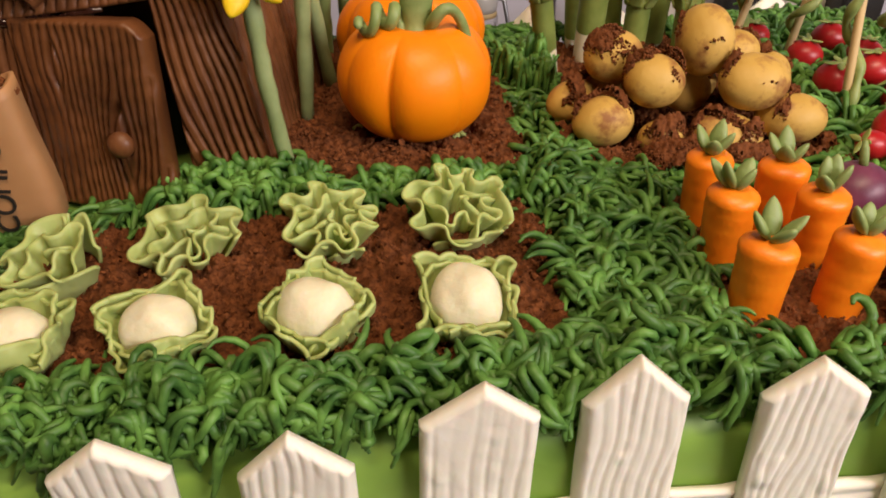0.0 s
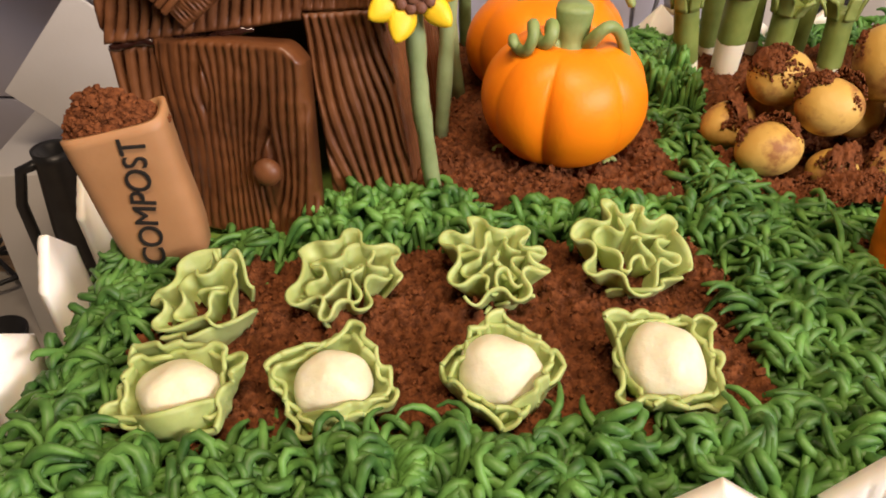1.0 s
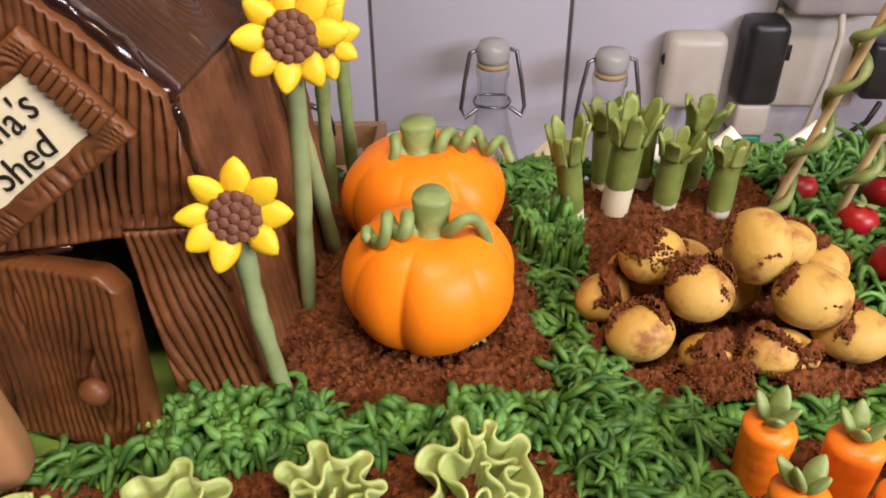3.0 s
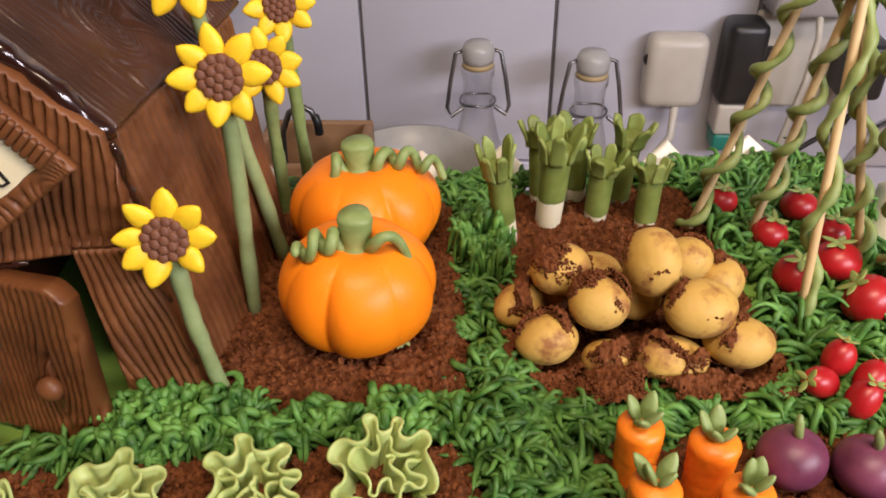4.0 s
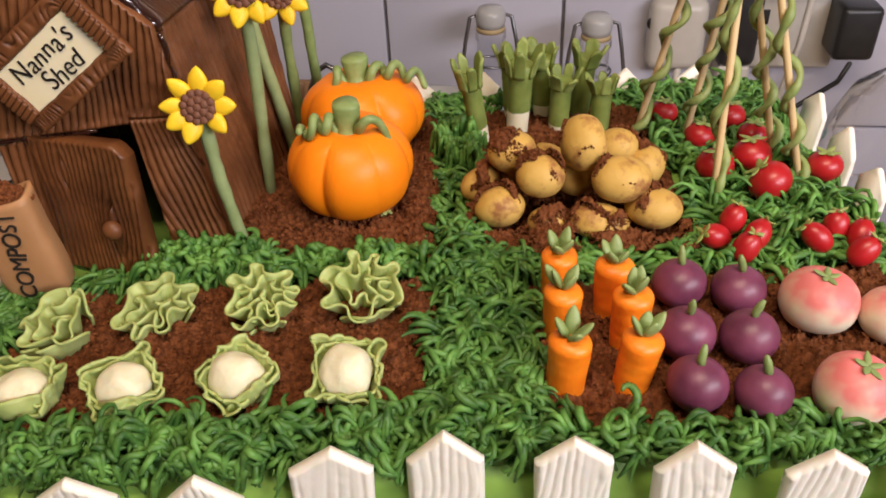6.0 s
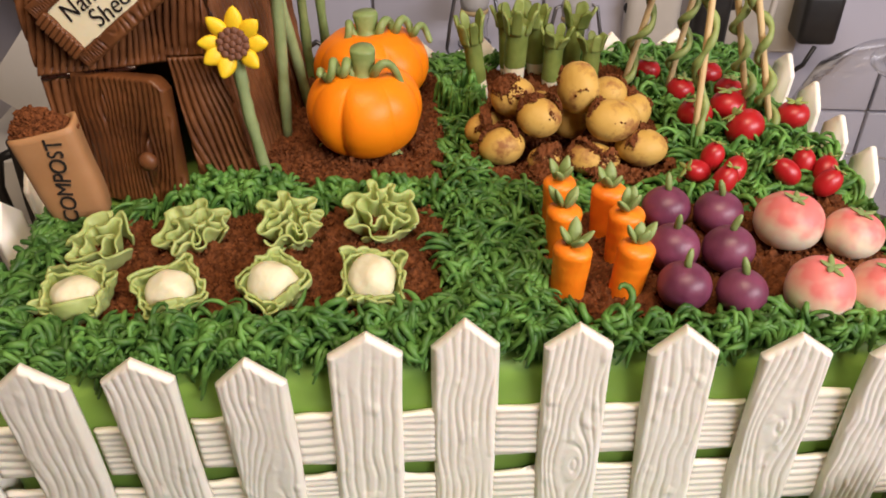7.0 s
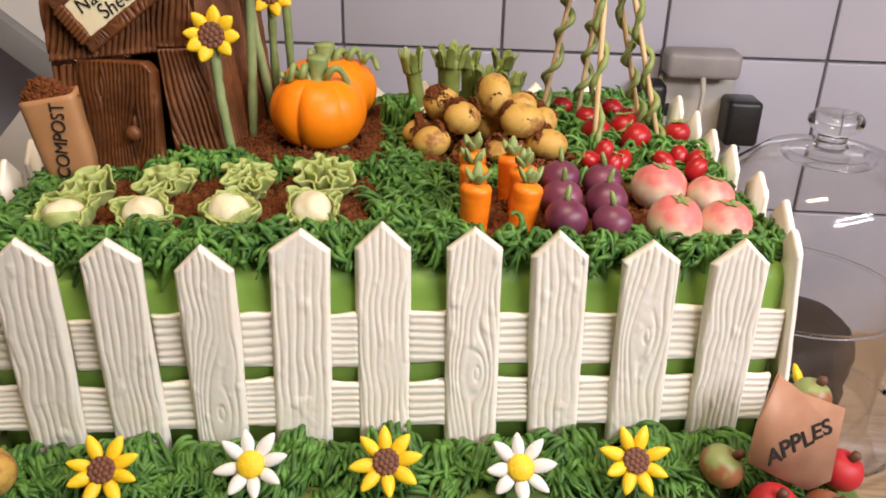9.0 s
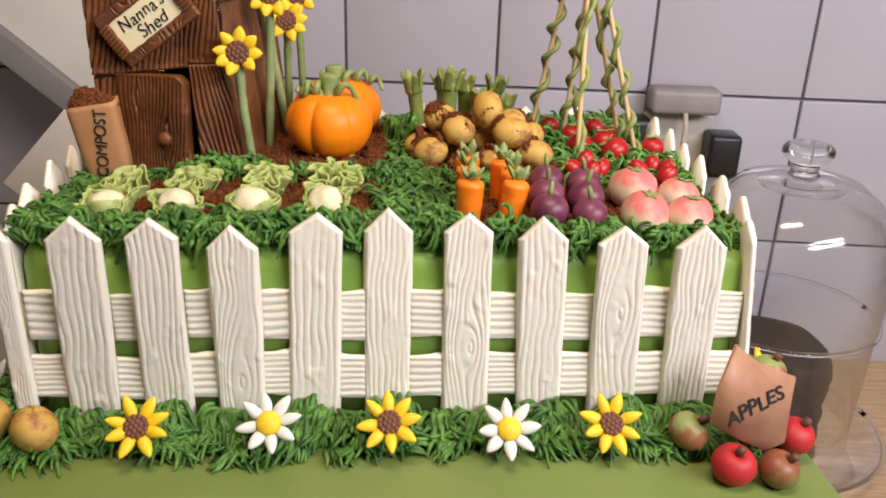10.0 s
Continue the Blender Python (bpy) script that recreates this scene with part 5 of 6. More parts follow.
# ---- the chocolate shed ----
M["choc"] = mat("milk_chocolate_fondant", (0.108, 0.036, 0.0105), 0.50, (0.190, 0.070, 0.021), 55, bump=0.0002, bump_scale=260, coat=0.0, rnd=0.06)
M["choc_dark"] = mat("dark_glazed_chocolate", (0.028, 0.010, 0.0045), 0.40, (0.062, 0.022, 0.009), 45, bump=0.0002, bump_scale=300, coat=0.12)
M["choc_door"] = mat("brown_chocolate_door_fondant", (0.080, 0.026, 0.007), 0.42, (0.165, 0.058, 0.016), 45, bump=0.0002, bump_scale=260, coat=0.1)
M["glue"] = mat("melted_chocolate_glue", (0.018, 0.006, 0.004), 0.12, (0.03, 0.010, 0.006), 80, coat=0.6)


def plank_bm(x0, x1, bot, top, th, pitch, seed, depth=0.0008, knots=(), cell=0.00045, flow=0.0, rings=False):
    """A panel between two edges, pressed with flowing wood grain on its front (-y)."""
    bm = bmesh.new()
    w = x1 - x0
    nx = max(3, int(w / cell))
    hmax = max(top(x0 + w * k / 6) - bot(x0 + w * k / 6) for k in range(7))
    nz = max(3, int(hmax / cell))
    grid = []
    for j in range(nz + 1):
        row = []
        for i in range(nx + 1):
            x = x0 + w * i / nx
            b, t = bot(x), top(x)
            z = b + (t - b) * j / nz
            ux = x + flow * z + 0.0022 * noise.noise(Vector((x * 45, z * 30, seed))) + 0.0045 * noise.noise(Vector((seed * 1.7, z * 18, x * 14))) + 0.0006 * noise.noise(Vector((x * 160, z * 60, seed)))
            ph = 2 * math.pi * ux / pitch
            for kx, kz, kr in knots:
                d = math.hypot(x - kx, (z - kz) * 0.55)
                k = math.exp(-(d / kr) ** 2)
                if rings:
                    ph = ph * (1 - k) + k * (2 * math.pi * d / (pitch * 0.8))
                else:
                    ph += 2 * math.pi / pitch * kr * 0.9 * k * (kx - x) / (abs(x - kx) + 0.25 * kr)
            g = (0.5 + 0.5 * math.sin(ph)) ** 4.2
            e = max(0.0, 1 - min(x - x0, x1 - x, t - z + 0.0002, z - b + 0.0002) / 0.0014)
            row.append(bm.verts.new((x, -th + depth * g * min(1.0, (t - z) / 0.0035 + 0.03, (z - b) / 0.0035 + 0.03) * max(0.12, 0.75 + 1.0 * noise.noise(Vector((x * 90, z * 22, seed + 9)))) + 0.0012 * e * e + 0.0003 * noise.noise(Vector((x * 240, z * 240, seed))), z)))
        grid.append(row)
    for j in range(nz):
        for i in range(nx):
            bm.faces.new((grid[j][i], grid[j][i + 1], grid[j + 1][i + 1], grid[j + 1][i]))
    rim = [grid[0][i] for i in range(nx + 1)] + [grid[j][nx] for j in range(1, nz + 1)] + [grid[nz][i] for i in range(nx - 1, -1, -1)] + [grid[j][0] for j in range(nz - 1, 0, -1)]
    back = [bm.verts.new((v.co.x, 0.0, v.co.z)) for v in rim]
    for k in range(len(rim)):
        j = (k + 1) % len(rim)
        bm.faces.new((rim[j], rim[k], back[k], back[j]))
    bm.faces.new(list(reversed(back)))
    return bm


S0 = pose(-0.1265, 0.1265, TOP, 0, 0, -2.0)
shed = thing("garden_shed", S0, "brown chocolate garden shed with grained plank walls and open door", "shed")
EAVE, PEAK, LX, RX = 0.0975, 0.1290, -0.0400, 0.0390


def gable(x):
    return EAVE + (PEAK - EAVE) * (1 - abs(x) / 0.041)


LEAN = 0.0090  # by how much the wall leans in at the eave


def leaning(bm):
    """Draws the right-hand edge of a front panel in towards the eave."""
    for v in bm.verts:
        v.co.x -= LEAN * max(0.0, v.co.x) / RX * v.co.z / EAVE
    return bm


def bearing(p):
    """The place of a point of the upright front once it leans."""
    return (p[0] - LEAN * max(0.0, p[0]) / RX * p[2] / EAVE, p[1], p[2])


part("front_plank", plank_bm(LX, -0.0255, lambda x: 0.0, lambda x: 0.0555 + 0.10 * (x + 0.04), 0.0060, 0.0032, 3, 0.0028), M["choc"], shed)
part("front_plank", leaning(plank_bm(0.0155, RX + 0.001, lambda x: 0.0, lambda x: 0.0640 + 0.02 * (x - 0.0155), 0.0060, 0.0028, 4, 0.0028, flow=0.10)), M["choc"], shed, m=pose(0.0010, -0.001, 0, 0, -1.0, 0))
part("gable", leaning(plank_bm(LX - 0.0005, RX + 0.0005, lambda x: 0.0570 + 0.10 * (x + 0.04) if x < 0.0155 else 0.0648, gable, 0.0066, 0.0032, 5, 0.0028, flow=-0.25)), M["choc"], shed, "grained gable above the door")
side = plank_bm(0, 0.086, lambda x: 0.0, lambda x: EAVE - 0.001, 0.006, 0.0040, 6, 0.0017, flow=0.12)
part("side_wall", side, M["choc"], shed, m=pose(RX - 0.0040, 0.0015, 0) @ pose(0, 0, 0, 0, -5.3, 0) @ pose(0, 0, 0, 0, 0, 81))
side = plank_bm(0, 0.086, lambda x: 0.0, lambda x: EAVE - 0.001, 0.006, 0.0036, 7, 0.0006)
part("side_wall", side, M["choc"], shed, m=pose(LX + 0.0035, 0.088, 0, 0, 0, -90))
part("back_wall", plank_bm(LX + 0.004, RX - 0.002, lambda x: 0.0, lambda x: gable(min(x, 0.041)) - 0.003, 0.006, 0.0036, 8, 0.0004, cell=0.002), M["choc"], shed, m=pose(0, 0.086, 0))

for s, wide in ((1, 0.041 - LEAN), (-1, 0.041)):
    slope = math.degrees(math.atan2(PEAK - EAVE, wide))
    ln = math.hypot(PEAK - EAVE, wide) + (0.003 if s > 0 else 0.002)
    bm = plank_bm(-0.004, 0.094, lambda x: 0.0, lambda x: ln, 0.0062, 0.0028, 12 + s, 0.0009, knots=((0.03, 0.02, 0.012), (0.07, 0.035, 0.010)), rings=True)
    ux = Vector((0.0, 1.0, 0.0)) if s > 0 else Vector((0.0, -1.0, 0.0))
    uz = Vector((-s * math.cos(radians(slope)), 0, math.sin(radians(slope))))
    uy = uz.cross(ux)
    foot = Vector((s * (wide - 0.0025), 0.0030 if s > 0 else 0.095, EAVE - 0.0030))
    mm = Matrix(((ux.x, uy.x, uz.x, foot.x), (ux.y, uy.y, uz.y, foot.y), (ux.z, uy.z, uz.z, foot.z), (0, 0, 0, 1)))
    if s > 0:
        mm = Matrix.Translation(foot) @ pose(0, 0, 0, 0, 0, -8) @ Matrix.Translation(-foot) @ mm
    part("roof_panel", bm, M["choc_dark"], shed, "dark glossy grained roof panel", m=mm)


def seam(pts, r, seed):
    rs = random.Random(seed)
    fine = []
    for a, b in zip(pts, pts[1:]):
        for k in range(8):
            fine.append(Vector(a).lerp(Vector(b), k / 8) + Vector((rs.gauss(0, 0.0003), rs.gauss(0, 0.0002), rs.gauss(0, 0.0004))))
    fine.append(Vector(pts[-1]))
    return tube(fine, [r * rs.uniform(0.5, 1.3) for _ in fine], 7)


part("chocolate_seam", seam([bearing(p) for p in ((0.0385, -0.0005, EAVE - 0.001), (0.020, -0.0010, gable(0.020) + 0.0012), (0.0, -0.0010, PEAK + 0.001))], 0.0030, 1), M["glue"], shed, "glossy melted chocolate seam")
part("chocolate_seam", seam([(-0.0395, -0.0056, 0.0562), (-0.026, -0.0060, 0.0578), (-0.012, -0.0060, 0.0590), (0.000, -0.006, 0.0604)], 0.0011, 2), M["glue"], shed, "glossy melted chocolate seam")
part("chocolate_seam", seam([bearing(p) for p in ((0.0405, -0.0035, EAVE - 0.002), (0.0400, -0.0020, 0.080), (0.0395, -0.0015, 0.072))], 0.0010, 3), M["glue"], shed, "glossy melted chocolate seam")


def door_top(x):
    return 0.0570 + 0.04 * x - max(0.0, x - 0.0370) ** 2 * 130


door = part("door", plank_bm(0.0, 0.0430, lambda x: 0.0, door_top, 0.0068, 0.0026, 9, 0.0024, flow=-0.06, knots=((0.013, 0.044, 0.0040), (0.031, 0.0225, 0.0065))), M["choc_door"], shed,
            "brown grained door standing ajar", m=pose(-0.0262, -0.0035, 0.0015, -3, 0, -18))
bm = bmesh.new()
blob(bm, (0, 0, 0), (0.0040, 0.0032, 0.0040), 3, 0.05, 200, 2)
part("door_knob", bm, M["choc"], door, "round brown door knob", m=pose(0.0310, -0.0085, 0.0235))

def ragged(a, b):
    """The outline of a hand-cut plate of half sizes a and b."""
    rs = random.Random(14)
    ring = [(-a + 2 * a * k / 9, -b) for k in range(9)] + [(a, -b + 2 * b * k / 5) for k in range(5)] + [(a - 2 * a * k / 9, b) for k in range(9)] + [(-a, b - 2 * b * k / 5) for k in range(5)]
    return [(x + rs.uniform(-0.0006, 0.0004), z + rs.uniform(-0.0005, 0.0005)) for x, z in ring]


M["sign_cream"] = mat("cream_sign_fondant", (0.84, 0.75, 0.48), 0.5, (0.88, 0.80, 0.55), 90, bump=0.0001, bump_scale=300, sss=0.1)
board_at = pose(-0.0055, -0.0082, 0.0892, 0, -36.5, 0)
plate = part("sign_plate", card(ragged(0.0193, 0.0092), 0.0024), M["sign_cream"], shed, "cream sign plate", m=board_at, smooth=False)
for a, b, cx, cz, turn, wd in ((0, 0.0500, 0, -0.0120, 0, 0.0064), (0, 0.0500, 0, 0.0120, 0, 0.0064)):
    part("sign_frame", plank_bm(-b / 2, b / 2, lambda x: -wd / 2, lambda x: wd / 2, 0.0036, 0.0024, 20 + int(cz * 1000), 0.0014, knots=((-0.004, 0.004, 0.013), (0.016, -0.006, 0.010)), cell=0.00042, rings=True), M["choc"], shed, m=board_at @ pose(cx, 0.0005, cz))
for sx in (-1, 1):
    part("sign_frame", plank_bm(-0.0030, 0.0030, lambda x: -0.0092, lambda x: 0.0092, 0.0040, 0.0045, 30 + sx, 0.0000, cell=0.0007), M["choc"], shed, m=board_at @ pose(sx * 0.0222, 0.0005, 0))
    for k in range(9):
        bm = bmesh.new()
        board(bm, 0.0062, 0.0022, 0.0019, 0.0007, 3, (0, 0, -0.00095))
        part("ridge", bm, M["choc"], shed, m=board_at @ pose(sx * 0.0222, -0.0037, -0.0084 + 0.0021 * k, 0, -8, 0))
lettering("Nanna's", 0.0094, M["ink"], shed, board_at @ pose(-0.0005, -0.0025, 0.0034, 90, 0, 0), thin=0.017)
lettering("Shed", 0.0096, M["ink"], shed, board_at @ pose(0.0010, -0.0025, -0.0046, 90, 0, 0), thin=0.017)

# ---- compost sack ----
M["sack"] = mat("tan_fondant_sack", (0.37, 0.185, 0.074), 0.55, (0.43, 0.225, 0.095), 50, bump=0.0002, bump_scale=160, sss=0.12)
sack = thing("compost_sack", pose(-0.1534, 0.0965, TOP + 0.0060, -3, -9, 8) @ Matrix.Diagonal((1.04, 0.97, 0.94, 1)), "tan fondant compost sack filled with chocolate crumbs", "sack")
bm = bmesh.new()
n = 48
rings = []
prof = [(0.0, 0.72, 0.60), (0.002, 0.80, 0.74), (0.009, 0.86, 0.84), (0.016, 0.90, 0.86), (0.022, 0.93, 0.85), (0.028, 0.95, 0.84), (0.034, 0.97, 0.84), (0.0405, 0.98, 0.85), (0.0435, 0.98, 0.84)]
for side in (0, 1):
    for z, a, b in (prof if side == 0 else reversed(prof[5:])):
        ring = []
        for k in range(n):
            t = 2 * math.pi * k / n
            cx, cy = math.copysign(abs(math.cos(t)) ** 0.45, math.cos(t)), math.copysign(abs(math.sin(t)) ** 0.55, math.sin(t))
            wr = 1 + 0.012 * math.sin(2 * t + z * 120) + 0.020 * math.sin(z * 170) * max(0.0, math.cos(t)) * (1 if side == 0 else 0)
            ring.append(bm.verts.new((cx * (0.0130 * a * wr - side * 0.0012), cy * (0.0088 * b * wr - side * 0.0012), z + (0.0008 * math.sin(2 * t) + 0.0012 * math.cos(t) if z > 0.035 else 0))))
        rings.append(ring)
for p, q in zip(rings, rings[1:]):
    for k in range(n):
        bm.faces.new((p[k], p[(k + 1) % n], q[(k + 1) % n], q[k]))
bm.faces.new(list(reversed(rings[0])))
bm.faces.new(rings[-1])
part("sack", bm, M["sack"], sack)
verts, faces = [], []
rs = random.Random(5)
for k in range(1500):
    t, q = rs.uniform(0, 6.28), math.sqrt(rs.random())
    x, y = 0.0122 * q * math.cos(t), 0.0064 * q * math.sin(t)
    z = 0.0405 + 0.0125 * (1 - q * q) ** 0.8 * (1.0 - 28 * x) * rs.uniform(0.5, 1.0)
    crumb_into(verts, faces, Vector((x, y, z)), rs.uniform(0.0005, 0.0015), rs)
me = bpy.data.meshes.new("compost")
me.from_pydata([tuple(v) for v in verts], [], faces)
me.materials.append(M["crumb"])
ob = new("compost", me)
ob.parent = sack
tagged(ob, "heaped chocolate crumb compost")
lettering("COMPOST", 0.0082, M["ink"], sack, pose(0.0008, -0.0078, 0.0215, 90, -80, 0), thin=0.013)

# ---- the kitchen behind ----
bm = bmesh.new()
board(bm, 0.1965, 0.009, 0.1965, 0.0016, 2, at=(0, 0, -0.09825))
tile_me = finish("tile", bm, M["tile"])
for i in range(-6, 6):
    for j in range(-2, 3):
        ob = new("tile", tile_me)
        ob.parent = wall_north
        ob.matrix_basis = pose(0.1 + 0.2 * i, 0.003 + 0.0004 * math.sin(i * 3 + j * 7), 0.1 + 0.2 * j)

M["glass"] = bpy.data.materials.new("clear_glass")
M["glass"].use_nodes = True
nt = M["glass"].node_tree
nt.nodes.remove(nt.nodes["Principled BSDF"])
see = nt.nodes.new("ShaderNodeBsdfTransparent")
see.inputs[0].default_value = (0.98, 0.982, 0.98, 1)
shine = nt.nodes.new("ShaderNodeBsdfGlossy")
shine.inputs["Roughness"].default_value = 0.06
lw = nt.nodes.new("ShaderNodeLayerWeight")
lw.inputs["Blend"].default_value = 0.5
gloss = nt.nodes.new("ShaderNodeValToRGB")
gloss.color_ramp.elements[0].position, gloss.color_ramp.elements[1].position = 0.3, 0.95
gloss.color_ramp.elements[0].color, gloss.color_ramp.elements[1].color = (0.06, 0.06, 0.06, 1), (0.90, 0.90, 0.90, 1)
mixer = nt.nodes.new("ShaderNodeMixShader")
nt.links.new(lw.outputs["Facing"], gloss.inputs[0])
nt.links.new(gloss.outputs[0], mixer.inputs[0])
nt.links.new(see.outputs[0], mixer.inputs[1])
nt.links.new(shine.outputs[0], mixer.inputs[2])
nt.links.new(mixer.outputs[0], nt.nodes["Material Output"].inputs["Surface"])
M["solid_glass"] = bpy.data.materials.new("solid_glass")
M["solid_glass"].use_nodes = True
g = M["solid_glass"].node_tree.nodes["Principled BSDF"]
g.inputs["Transmission Weight"].default_value, g.inputs["Roughness"].default_value, g.inputs["IOR"].default_value = 1.0, 0.02, 1.45
g.inputs["Base Color"].default_value = (0.95, 0.97, 0.96, 1)
M["ceramic"] = mat("white_ceramic", (0.40, 0.40, 0.39), 0.35, (0.46, 0.455, 0.445), 40)
M["wire"] = mat("steel_wire", (0.22, 0.22, 0.23), 0.35, (0.28, 0.28, 0.29), 60, metal=1.0)
M["rubber"] = mat("yellowed_rubber_seal", (0.40, 0.30, 0.15), 0.6)
M["black"] = mat("black_plastic", (0.012, 0.012, 0.013), 0.4, (0.02, 0.02, 0.02), 60)
M["white_plastic"] = mat("white_plastic", (0.50, 0.47, 0.41), 0.4, (0.56, 0.53, 0.47), 30)
# plug plastic: the grey holds the plug's shading, put into the base colour
M["shaded_plastic"] = mat("shaded_plastic", (0.27, 0.255, 0.255), 0.45, (0.33, 0.31, 0.31), 30)
M["card_white"] = mat("white_cardboard", (0.78, 0.77, 0.74), 0.7, (0.83, 0.82, 0.79), 12, bump=0.0001, bump_scale=300)
# cardboard darkened to grey: the lid edge's shade is put into its colour
M["card_shaded"] = mat("cardboard_shade_grey", (0.22, 0.22, 0.225), 0.6, (0.27, 0.27, 0.275), 15)
M["wood"] = mat("oiled_wood", (0.24, 0.13, 0.06), 0.5, (0.34, 0.20, 0.10), 30, stretch=(1, 8, 1))


def glass_lathe(profile, th, n=40, roof=False):
    """A hollow turned vessel; roof: closed above instead of below."""
    inner = [(max(r - th, 0.0), z + (0 if z > 0.03 and not roof else (-th if roof else th))) for r, z in reversed(profile)]
    bm = bmesh.new()
    return lathe(bm, profile + inner, n)


def swing_bottle(x, y, cap_z):
    h = cap_z - COUNTER
    b = thing("swing_top_bottle", pose(x, y, COUNTER), "clear glass swing-top bottle with white ceramic stopper", "bottle", "bottles against the tiles")
    body = [(0.0, 0.0), (0.040, 0.0), (0.043, 0.006), (0.043, h - 0.165), (0.038, h - 0.140), (0.022, h - 0.085), (0.0155, h - 0.055), (0.0145, h - 0.020), (0.0165, h - 0.016), (0.0165, h - 0.008)]
    part("glass", lathe(bmesh.new(), body, 40), M["glass"], b).visible_shadow = False
    part("stopper", lathe(bmesh.new(), [(0, h - 0.004), (0.0145, h - 0.004), (0.0158, h + 0.002), (0.0158, h + 0.010), (0.0130, h + 0.0155), (0, h + 0.017)], 28), M["ceramic"], b, "white ceramic stopper")
    part("seal", lathe(bmesh.new(), [(0, h - 0.0085), (0.0150, h - 0.0085), (0.0155, h - 0.006), (0.0150, h - 0.0035), (0, h - 0.0035)], 28), M["rubber"], b, "yellowed rubber seal")
    for s in (-1, 1):
        part("wire_bail", tube([(s * 0.0155, 0, h + 0.008), (s * 0.022, -0.001, h + 0.006), (s * 0.027, -0.003, h - 0.02), (s * 0.031, -0.006, h - 0.048), (s * 0.027, -0.010, h - 0.056), (s * 0.016, -0.012, h - 0.046)], 0.0021, 8), M["wire"], b)
    part("neck_wire", tube([(0.0175 * math.cos(2 * math.pi * k / 20), 0.0175 * math.sin(2 * math.pi * k / 20), h - 0.044 + 0.001 * math.sin(k)) for k in range(21)], 0.0014, 6), M["wire"], b)


swing_bottle(0.0530, 0.669, -0.0045)
swing_bottle(0.1590, 0.640, -0.0065)

# glass dome with a chocolate cake
dome = thing("glass_cake_dome", pose(0.445, 0.470, COUNTER), "clear glass cake dome with a round knob on a glass plate", "cake dome")
part("plate", lathe(bmesh.new(), [(0, 0.0), (0.075, 0.0), (0.085, 0.004), (0.125, 0.012), (0.140, 0.022), (0.1425, 0.0255), (0.1405, 0.027), (0.137, 0.024)], 56), M["glass"], dome).visible_shadow = False
dome_prof = [(0.0, 0.336), (0.030, 0.336), (0.062, 0.329), (0.090, 0.306), (0.105, 0.268), (0.1100, 0.220), (0.1085, 0.180), (0.1080, 0.174), (0.1060, 0.169), (0.1040, 0.090), (0.1030, 0.030), (0.1045, 0.026)]
part("cover", lathe(bmesh.new(), dome_prof, 64), M["glass"], dome, "clear bell-shaped glass cover").visible_shadow = False


def bead(r, z, thick):
    """A ring of glass."""
    return tube([(r * math.cos(2 * math.pi * k / 64), r * math.sin(2 * math.pi * k / 64), z) for k in range(65)], thick, 10)


part("lip", bead(0.1085, 0.174, 0.0026), M["solid_glass"], dome, "rounded clear glass lip")
part("collar", bead(0.042, 0.3265, 0.0048), M["solid_glass"], dome, "thick clear glass collar")
part("plate_rim", bead(0.1425, 0.026, 0.0030), M["solid_glass"], dome, "thick clear glass plate rim")
part("knob", lathe(bmesh.new(), [(0.0, 0.3365), (0.017, 0.337), (0.0138, 0.3415), (0.0138, 0.346), (0.018, 0.3505), (0.0240, 0.3550), (0.0268, 0.3600), (0.0264, 0.3655), (0.0220, 0.3700), (0.0120, 0.3725), (0.0, 0.373)], 48), M["solid_glass"], dome, "rounded clear glass knob")
bm = bmesh.new()
lathe(bm, [(0, 0.0), (0.074, 0.0)] + [(0.078 - 0.004 * (k % 3 == 0), 0.006 + 0.0095 * k) for k in range(12)] + [(0.074, 0.122), (0.066, 0.129), (0.055, 0.131), (0.044, 0.134), (0.032, 0.132), (0.018, 0.135), (0, 0.134)], 72,
      lambda a, z: 1 + 0.02 * math.sin(5 * a + z * 40) + 0.05 * noise.noise(Vector((3 * math.cos(a), 3 * math.sin(a), z * 60))) + 0.03 * noise.noise(Vector((9 * math.cos(a), 9 * math.sin(a), z * 160))))
M["sponge"] = mat("dark_chocolate_sponge", (0.011, 0.0065, 0.005), 0.7, (0.035, 0.021, 0.016), 60, bump=0.002, bump_scale=120)
choc_cake = lone("chocolate_cake", bm, M["sponge"], pose(0.437, 0.470, COUNTER + 0.0052), "dark chocolate cake under the glass dome", "cake")

# sockets and chargers on the tiles
W = WALL_AT


def wall_thing(name, x, z, label, category):
    return thing(name, W @ pose(x, -0.002, z), label, category)


def rbox(sx, sy, sz, bev, at=(0, 0, 0)):
    bm = bmesh.new()
    board(bm, sx, sy, sz, bev, 3, at)
    return bm


s = wall_thing("wall_socket", 0.262, -0.052, "white double wall socket with plugs in it", "socket")
part("plate", rbox(0.094, 0.012, 0.100, 0.004, (-0.018, -0.006, -0.070)), M["white_plastic"], s)
part("shutter", rbox(0.010, 0.002, 0.016, 0.0008, (-0.050, -0.0125, -0.020)), M["black"], s)
p = wall_thing("mains_plug", 0.242, -0.018, "mains plug coloured shade grey, with a hanging pale lead", "plug")
# shade is in this body's colour
part("body", rbox(0.088, 0.044, 0.032, 0.007, (0, -0.024, 0)), M["shaded_plastic"], p)
part("lead", tube([(0, -0.045, 0.002), (0.001, -0.052, -0.015), (0.000, -0.050, -0.06), (-0.008, -0.045, -0.13), (-0.030, -0.05, -0.22), (-0.05, -0.07, -0.285)], 0.0034, 8), M["white_plastic"], p, "white hanging lead")
p = wall_thing("power_adapter", 0.297, -0.097, "black power adapter with a black lead", "adapter")
part("body", rbox(0.041, 0.046, 0.056, 0.006, (0, -0.030, 0)), M["black"], p)
